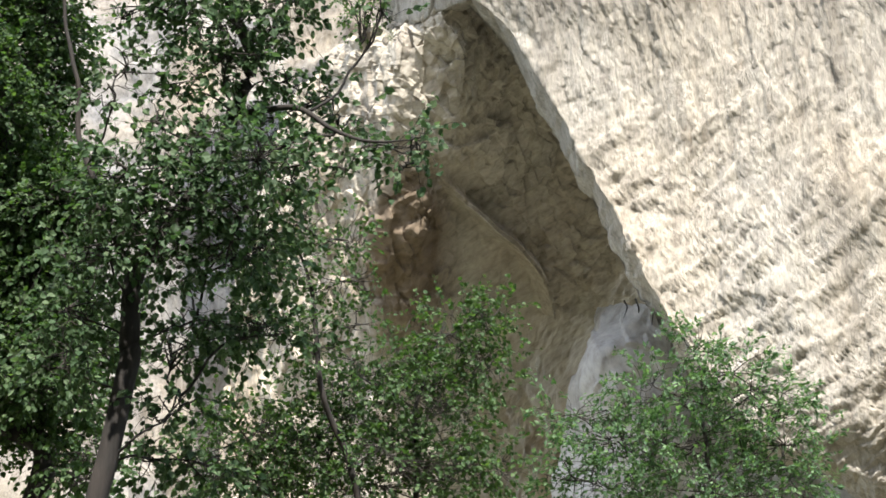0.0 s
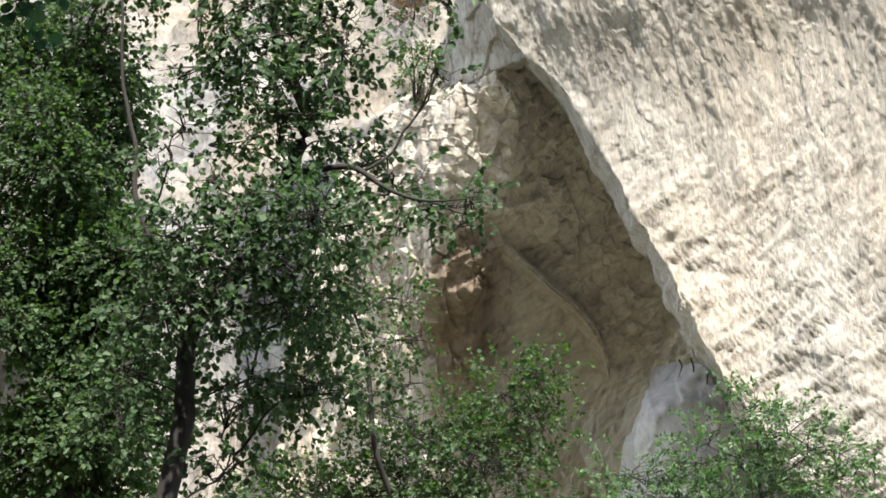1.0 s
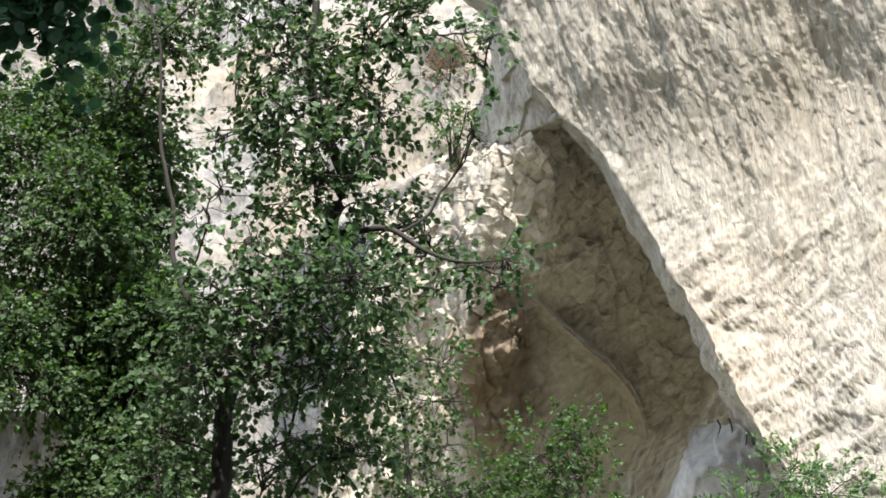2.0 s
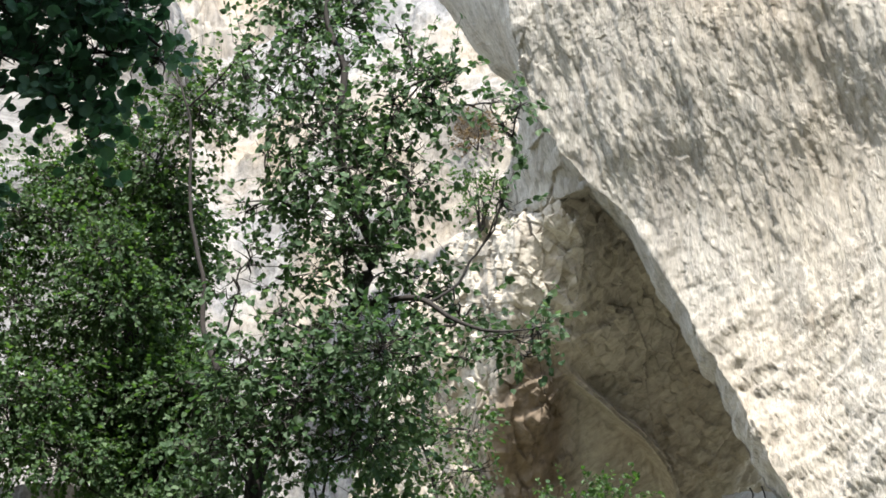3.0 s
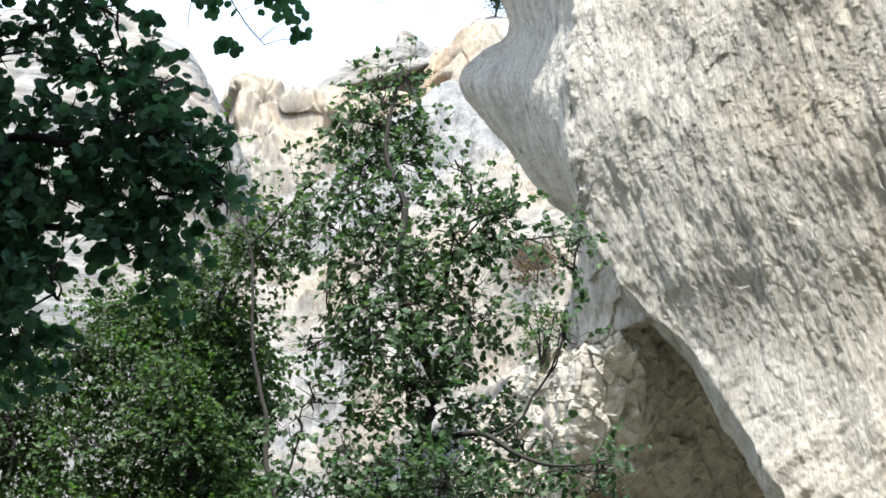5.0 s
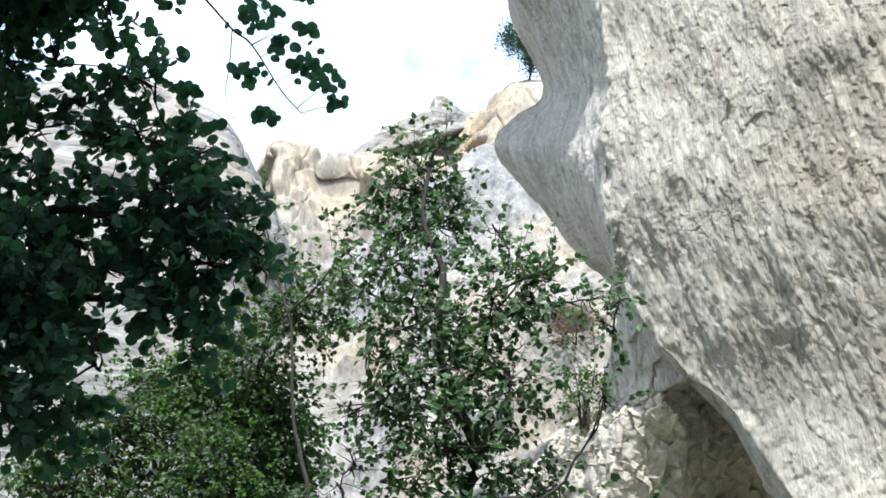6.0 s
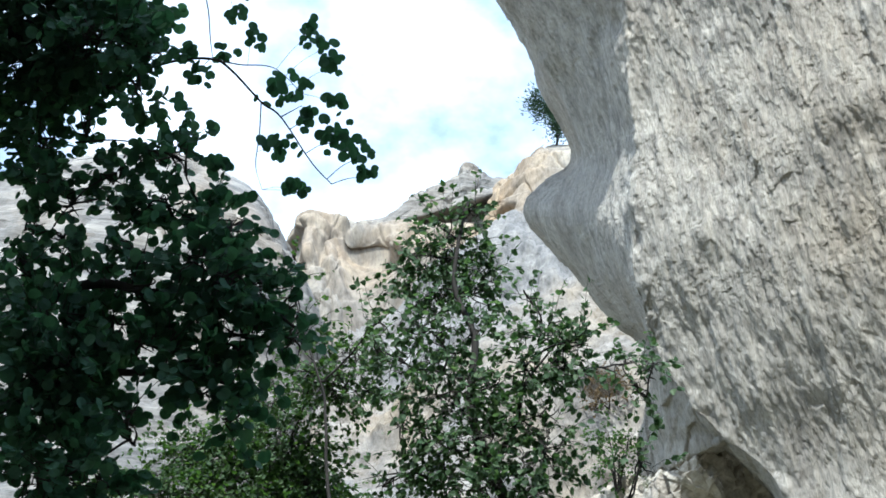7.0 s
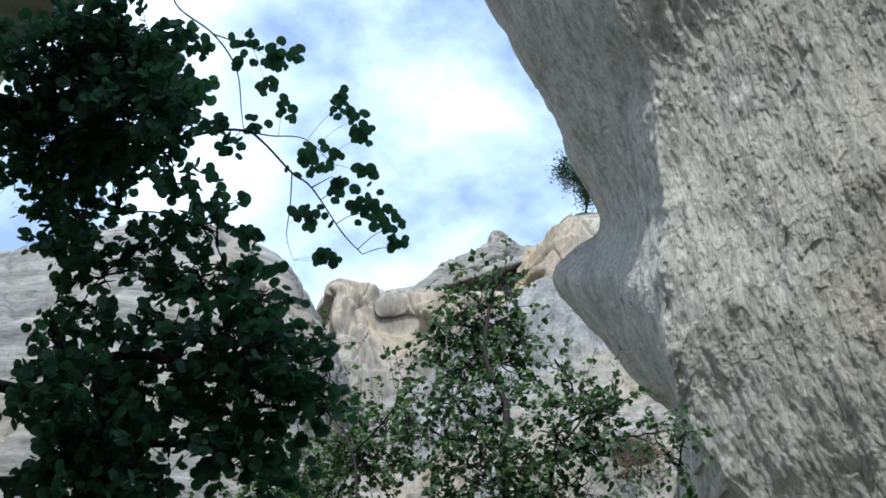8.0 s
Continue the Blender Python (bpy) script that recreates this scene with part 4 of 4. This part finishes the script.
tree("hornbeam_tree", "dense small-leaved tree with dark green foliage on the slope",
     [[(-4.6, 17, 0), (-2.56, 17, 5.27), (-2.86, 17, 6.05), (-2.76, 17, 7.06), (-2.88, 17, 7.69), (-3.09, 17, 8.97), (-3.12, 17, 10.2), (-3, 17, 11.02)]],
     0.13, HORNBEAM_TOP + HORNBEAM_MIDDLE + HORNBEAM_SIDE + HORNBEAM_LOW, "ovate", 0.058, SMALL, 16, 10, 0.4, face=0.5)

tree("sapling", "thin leaning sapling with sparse small leaves",
     [[
    (-1.4, 20, 0.5), (0.49, 20.4, 5.55), (0.13, 20, 7.23), (-0, 20, 8.45), (-0.22, 20, 9.23),
]],
     0.05, [
    (-0.17, 20, 9.16, 0.47, 0.4), (0.3, 20, 9.02, 0.47, 0.33), (-0.43, 20, 8.59, 0.46, 0.33),
    (0.36, 20, 8.46, 0.53, 0.26), (-0.42, 20, 7.83, 0.59, 0.26), (0.1, 20, 7.7, 0.39, 0.26),
    (0.56, 20, 7.97, 0.33, 0.2),
], "ovate", 0.055, SMALL, 2.5, 8, 0.3, limb=0.012)

tree("shrub", "low shrub with dull green leaves before the brown rock",
     [[
    (-0.2, 21, 0.5), (1.17, 21, 5.66), (1.29, 21, 7.23), (1.69, 21, 8.37),
]],
     0.05, [
    (0.72, 21, 7.51, 0.89, 0.55), (1.75, 21, 8.15, 0.62, 0.48), (2.24, 21, 8.37, 0.28, 0.28),
    (0.11, 21, 6.88, 1.08, 0.54), (1.46, 21, 7.09, 0.75, 0.61), (0.64, 21, 6.4, 1.62, 0.47),
    (2.09, 21, 7.72, 0.48, 0.34), (1.92, 21, 6.46, 0.61, 0.41), (-0.76, 21, 6.82, 0.81, 0.54),
    (-0.68, 21, 6.27, 0.81, 0.4),
], "ovate", 0.06, SMALL, 4.6, 9, 0.35, limb=0.016, category="shrub")

tree("acacia_bush", "feathery light green bush below the pale wall",
     [[
    (2.3, 18, 0.5), (4.04, 18, 5), (4.11, 18, 5.93), (4.09, 18, 6.9),
]],
     0.05, [
    (4.06, 18, 7.03, 0.3, 0.27), (4.41, 18, 6.78, 0.54, 0.3), (3.73, 18, 6.54, 0.65, 0.33),
    (4.62, 18, 6.41, 0.6, 0.36), (3.12, 18, 6.12, 0.71, 0.32), (2.77, 18, 6.3, 0.35, 0.18),
    (3.87, 18, 5.99, 0.89, 0.35), (4.82, 18, 5.99, 0.54, 0.36), (2.92, 18, 5.64, 0.64, 0.29),
    (4.08, 18, 5.52, 1.06, 0.29), (4.96, 18, 5.57, 0.42, 0.3),
], "lance", 0.075, DUSTY, 9, 14, 0.35, 0.2, limb=0.016, category="bush")

NEAR_TOP = [
    (-2.86, 7.6, 8.21, 0.29, 0.24, 1.71), (-2.41, 7.3, 8.13, 0.23, 0.13, 1.35), (-2.93, 7.5, 8.69, 0.39, 0.21, 1.71),
    (-2.5, 7.3, 8.61, 0.23, 0.18, 1.62), (-2.38, 7.7, 8.66, 0.15, 0.16, 1.35), (-2.19, 7.4, 8.12, 0.12, 0.06, 0.99),
    (-2.24, 7.5, 7.95, 0.05, 0.13, 0.81), (-2.49, 7.7, 8.15, 0.11, 0.08, 0.81), (-2.81, 7.7, 7.75, 0.19, 0.11, 0.99),
    (-2.56, 7.7, 7.9, 0.11, 0.07, 0.36), (-2.64, 7.5, 7.32, 0.16, 0.09, 0.72), (-2.51, 7.5, 7.18, 0.1, 0.08, 0.54),
    (-2.74, 7.6, 7.09, 0.11, 0.11, 0.41), (-2.54, 7.5, 6.96, 0.07, 0.09, 0.41), (-2.68, 7.4, 6.73, 0.08, 0.1, 0.63),
]
NEAR_LOW = [
    (-2.21, 7.6, 7.54, 0.09, 0.07, 0.72), (-1.95, 7.4, 7.37, 0.13, 0.08, 0.79), (-2.31, 7.5, 7.35, 0.07, 0.08, 0.29),
    (-2.34, 7.8, 7.35, 0.16, 0.11, 0.72), (-2.09, 7.8, 7.36, 0.16, 0.14, 0.58), (-1.83, 7.7, 7.15, 0.16, 0.12, 0.58),
    (-1.65, 7.6, 6.99, 0.11, 0.11, 0.79), (-2.1, 7.5, 6.85, 0.16, 0.09, 0.72), (-1.83, 7.4, 6.69, 0.18, 0.1, 0.58),
    (-1.67, 7.5, 6.67, 0.16, 0.13, 0.94), (-2.38, 7.7, 6.8, 0.16, 0.12, 0.72), (-2.66, 7.8, 6.81, 0.22, 0.12, 0.94),
    (-2.08, 7.5, 6.62, 0.16, 0.08, 0.43), (-1.52, 7.7, 6.73, 0.14, 0.12, 0.79), (-1.39, 7.7, 6.58, 0.11, 0.09, 0.58),
    (-1.82, 7.7, 6.61, 0.16, 0.12, 0.79),
]
NEAR_FOOT = [
    (-1.61, 7.7, 6.45, 0.19, 0.12, 1.24), (-1.35, 7.7, 6.4, 0.11, 0.08, 0.6), (-2.55, 7.5, 6.41, 0.24, 0.13, 1.54),
    (-2.29, 7.7, 6.53, 0.16, 0.12, 1.15), (-2.01, 7.5, 6.29, 0.16, 0.1, 0.6), (-1.83, 7.6, 6.24, 0.13, 0.11, 0.78),
    (-1.74, 7.7, 6.16, 0.14, 0.11, 1.24), (-1.64, 7.7, 6, 0.11, 0.07, 0.78), (-2.51, 7.5, 6.12, 0.21, 0.16, 1.54),
    (-2.41, 7.8, 6.34, 0.14, 0.14, 1.15), (-2.53, 7.7, 5.97, 0.21, 0.13, 1.15), (-2.3, 7.6, 6, 0.11, 0.11, 0.69),
    (-2.07, 7.4, 5.86, 0.05, 0.06, 1.12), (-2.12, 7.6, 5.86, 0.07, 0.05, 1.12), (-2.44, 7.5, 5.61, 0.24, 0.13, 1.12),
    (-2.27, 7.7, 5.62, 0.19, 0.13, 0.62),
]
near = tree("near_tree", "dark overhanging tree with round leaves against the sky",
            [[
    (-4.3, 6.4, 0), (-4.2, 6.6, 3), (-3.7, 6.8, 5), (-3.46, 7.2, 7.93), (-3.04, 7.5, 8.36),
    (-2.63, 7.6, 8.58), (-2.29, 7.6, 8.42),
], [
    (-3.7, 6.8, 5), (-3.46, 7.6, 6.57), (-2.84, 7.6, 6.56), (-2.38, 7.6, 6.7), (-2.05, 7.6, 6.64),
    (-1.65, 7.6, 6.72), (-1.29, 7.6, 6.41),
], [
    (-3.9, 6.8, 4.2), (-3.39, 7.7, 5.96), (-2.8, 7.7, 6.09), (-2.42, 7.7, 6.26), (-1.9, 7.7, 6.26),
    (-1.64, 7.7, 6.18),
]],
            0.12, NEAR_TOP + NEAR_LOW + NEAR_FOOT, "round", 0.066, DEEP, 14, 8, 0.2, 0.3, limb=0.014, face=1.1)


# ---- the hanging bough of the near tree, leaf by leaf ----
def bough(path, thick, tufts, parent):
    """A thin bough of the near tree; tufts: (x, y, z, half width, half height, leaf count)."""
    base = np.array(parent.location)
    path = spline(path, 30)
    v, f = tube(path - base, [thick, thick * 0.7, thick * 0.3], 6, 30)
    limb = mesh_object("bough", v, f, TWIG, parent)
    for x, y, z, rx, rz, count in tufts:
        c = np.array((x, y, z))
        start = path[np.argmin(np.linalg.norm(path - c, axis=1))]
        stalk = np.array([start, (start + c) / 2 + (0, 0, 0.02), c])
        v, f = tube(stalk - base, [thick * 0.35, thick * 0.2], 4, 8)
        mesh_object("twig", v, f, TWIG, limb)
        for _ in range(int(count)):
            p = c + rng.normal(0, 0.5, 3) * (rx, rx, rz)
            leaf = new("leaf", ROUND_LEAF)
            leaf.parent = limb
            s = 0.06 * rng.uniform(0.65, 1.15)
            leaf.matrix_basis = Matrix.LocRotScale(Vector(p - base), Euler((rng.uniform(1.4, 2.7), rng.uniform(-0.6, 0.6), rng.uniform(-0.8, 0.8))), (s, s, s))


leaf_me = bpy.data.meshes.new("leaf")
leaf_me.from_pydata(ROUND.tolist(), [], ROUND_F.tolist())
leaf_me.materials.append(DEEP)
ROUND_LEAF = leaf_me
bough([(-2.42, 7.6, 8.09), (-2.04, 7.5, 8.12), (-1.8, 7.4, 8.03), (-1.69, 7.4, 7.94), (-1.52, 7.4, 7.71), (-1.41, 7.4, 7.6), (-1.24, 7.4, 7.29), (-1.13, 7.4, 7.14)],
      0.009, [(-1.878, 7.4, 7.91, 0.068, 0.087, 16), (-1.95, 7.4, 8.053, 0.056, 0.044, 10), (-1.74, 7.4, 8.047, 0.056, 0.037, 10), (-1.118, 7.4, 7.407, 0.101, 0.077, 24), (-0.998, 7.4, 7.294, 0.076, 0.065, 14), (-0.941, 7.4, 7.162, 0.052, 0.029, 8), (-1.262, 7.4, 7.54, 0.042, 0.048, 7)], near)
bough([(-1.8, 7.4, 8.03), (-1.65, 7.4, 7.98), (-1.46, 7.4, 7.94), (-1.3, 7.4, 7.75)],
      0.005, [(-1.597, 7.4, 8.131, 0.094, 0.037, 12), (-1.394, 7.4, 7.782, 0.122, 0.073, 26), (-1.282, 7.4, 8.152, 0.075, 0.05, 12), (-1.149, 7.4, 7.918, 0.067, 0.067, 14), (-1.214, 7.4, 8.044, 0.043, 0.043, 7), (-1.122, 7.4, 7.639, 0.072, 0.036, 11)], near)
bough([(-2.34, 7.5, 9.31), (-2.27, 7.5, 9.1), (-2.02, 7.4, 8.77), (-1.87, 7.4, 8.49), (-1.82, 7.4, 8.16), (-1.8, 7.4, 8.03)],
      0.007, [(-2.175, 7.4, 8.758, 0.079, 0.066, 14), (-2.067, 7.4, 8.625, 0.065, 0.065, 12), (-1.863, 7.4, 8.477, 0.026, 0.026, 4)], near)
bough([(-2.02, 7.4, 8.77), (-1.91, 7.4, 8.71), (-1.78, 7.4, 8.63)],
      0.005, [(-1.816, 7.4, 8.657, 0.084, 0.045, 14), (-1.639, 7.4, 8.485, 0.109, 0.09, 26), (-1.695, 7.4, 8.335, 0.051, 0.038, 7), (-1.529, 7.4, 8.53, 0.038, 0.038, 5)], near)
bough([(-1.52, 7.4, 7.71), (-1.52, 7.4, 7.49), (-1.53, 7.4, 7.29), (-1.49, 7.4, 7.13)],
      0.004, [(-1.418, 7.4, 7.376, 0.095, 0.042, 17), (-1.332, 7.4, 7.113, 0.047, 0.041, 10), (-1.26, 7.4, 7.061, 0.026, 0.017, 4)], near)
bough([(-1.41, 7.4, 7.6), (-1.3, 7.4, 7.67)],
      0.004, [(-1.263, 7.4, 7.597, 0.042, 0.03, 6)], near)
bough([(-2.57, 7.6, 7.67), (-2.32, 7.5, 7.59), (-2.07, 7.4, 7.45), (-1.85, 7.4, 7.34)],
      0.006, [(-2.015, 7.4, 7.499, 0.048, 0.067, 11), (-1.933, 7.4, 7.406, 0.102, 0.054, 19), (-1.715, 7.4, 7.278, 0.077, 0.041, 14), (-2.159, 7.4, 7.406, 0.09, 0.054, 14)], near)


# ---- plants on the rock ----
def pine(name, label, foot, tall):
    """A small ragged pine: leaning trunk, bare limbs, tufts of needles."""
    top = new(name)
    top.location = foot
    line = [(0, 0, -0.5), (0.1 * tall, 0, 0.4 * tall), (-0.05 * tall, 0, 0.8 * tall), (-0.12 * tall, 0, tall)]
    v, f = tube(line, [0.10, 0.07, 0.02], 7, 20)
    mesh_object("trunk", v, f, BARK, top)
    path = spline(line, 30)
    vs, ns = [], []
    for k in range(30):
        s = path[rng.integers(9, 30)]
        w = rng.normal(0, 1, 3) * (1, 1, 0.35)
        w /= np.linalg.norm(w)
        tip = s + w * tall * rng.uniform(0.12, 0.3) + (0, 0, 0.05 * tall)
        v, f = tube([s, (s + tip) / 2, tip], [0.03, 0.012], 5, 8)
        mesh_object("limb", v, f, BARK, top)
        p = s + (tip - s) * rng.uniform(0.4, 1.1, (110, 1)) + rng.normal(0, 0.07 * tall, (110, 3))
        vs.append(p)
        ns.append(np.repeat(w[None], 110, 0))
    v, f = leaf_cloud(np.concatenate(vs), np.concatenate(ns), 0.34, -0.2, LANCE * (0.5, 1, 1), LANCE_F)
    tagged(mesh_object("crown", v, f, NEEDLE, top, smooth=False), kind="stuff")
    return tagged(top, label, "tree")


pine("pine_tree", "small ragged pine on the cliff edge against the sky", [
    (0.49, 103, 79.97),
][0], 4.6)


def tuft(name, label, foot, tall, wide, count, material, category):
    """A tuft of bent blades growing from a ledge."""
    top = new(name)
    top.location = foot
    vs, fs = [], []
    for k in range(count):
        a, s = rng.uniform(0, 6.28), rng.uniform(0.4, 1)
        o = np.array((math.cos(a), math.sin(a), 0))
        p = np.array([o * 0.1 * wide, o * wide * 0.5 * s + (0, 0, tall * 0.7 * s), o * wide * s + (0, 0, tall * (0.9 * s - 0.3 * (1 - s)))])
        w = np.cross(o, (0, 0, 1)) * 0.012
        q = spline(p, 6)
        r = np.linspace(1, 0.1, 6)[:, None] * w
        vs.append(np.stack([q - r, q + r], 1).reshape(-1, 3))
        fs.append(np.array([(2 * i, 2 * i + 1, 2 * i + 3, 2 * i + 2) for i in range(5)]) + 12 * k)
    tagged(mesh_object("blade_mass", np.concatenate(vs), np.concatenate(fs), material, top, smooth=False), kind="stuff")
    return tagged(top, label, category)


def ledge_shrub(name, label, lobes, material):
    """A low shrub rooted on a rock ledge: bent stems and a loose crown of small leaves."""
    top = new(name)
    foot = np.array(lobes[0][:3]) + (0, 0.6, -lobes[0][4])
    top.location = foot
    stems = []
    for x, y, z, rx, rz in lobes:
        c = np.array((x, y, z))
        line = spline([foot, (foot + c) / 2 + rng.normal(0, 0.1, 3), c], 16)
        v, f = tube(line - foot, [0.05, 0.03, 0.012], 6, 16)
        mesh_object("stem", v, f, BARK, top)
        stems.append(line[6:])
    tubes, at, way = sprays([(*l, 1.0) for l in lobes], stems, 3.0, 0.11, 8, 0.5)
    v, f = join_tubes(tubes)
    tagged(mesh_object("twig_work", v - foot, f, TWIG, top), kind="stuff")
    v, f = leaf_cloud(at - foot, way, 0.11, 0.3, OVATE, OVATE_F)
    tagged(mesh_object("crown", v, f, material, top, smooth=False), kind="stuff")
    return tagged(top, label, "shrub")


ledge_shrub("ledge_shrub", "dull green shrub growing on a ledge of the brown rock", [
    (1.58, 50.2, 27.4, 0.7, 0.5), (1.75, 50.4, 28.1, 0.55, 0.5), (1.1, 50.5, 28.5, 0.5, 0.45), (1.45, 50.5, 28.9, 0.4, 0.4),
    (2.1, 50.5, 28.8, 0.4, 0.45),
], SMALL)
ledge_shrub("dry_shrub", "dry brown shrub clinging to the pale slope", [
    (2.4, 77.6, 46, 1.05, 0.9), (1.93, 77.6, 45.3, 0.7, 0.56),
], DRY)

for spot in [
    (2.64, 48.9, 25.8), (3.07, 48.6, 25.69), (2.89, 48.9, 25.69), (3.42, 48.3, 25.47), (3.65, 48.2, 25.57),
]:
    tuft("grass_tuft", "yellow-green grass tuft on a rock ledge", spot, 0.6, 0.55, 90, GRASS, "grass")


def hanging_root(start, tall, k):
    """A dry root that hangs down the face of the slab."""
    p = [np.array((0, 0, 0.1)), np.array((0.05, -0.1, -0.3 * tall)), np.array((-0.08 + 0.1 * (k % 2), -0.12, -tall))]
    v, f = tube(p, [0.03, 0.022, 0.008], 5, 14)
    top = mesh_object("hanging_root", v, f, TWIG)
    top.location = start
    return tagged(top, "thin dry root hanging over the pale slab", "root", "roots over the slab")


for k, spot in enumerate([
    (9.3, 50.2, 18.2), (9.64, 50.2, 18.25), (10.02, 50, 18.1), (10.41, 49.9, 17.98), (10.44, 49.7, 17.65),
]):
    hanging_root(spot, 0.5 + 0.25 * (k % 3), k)
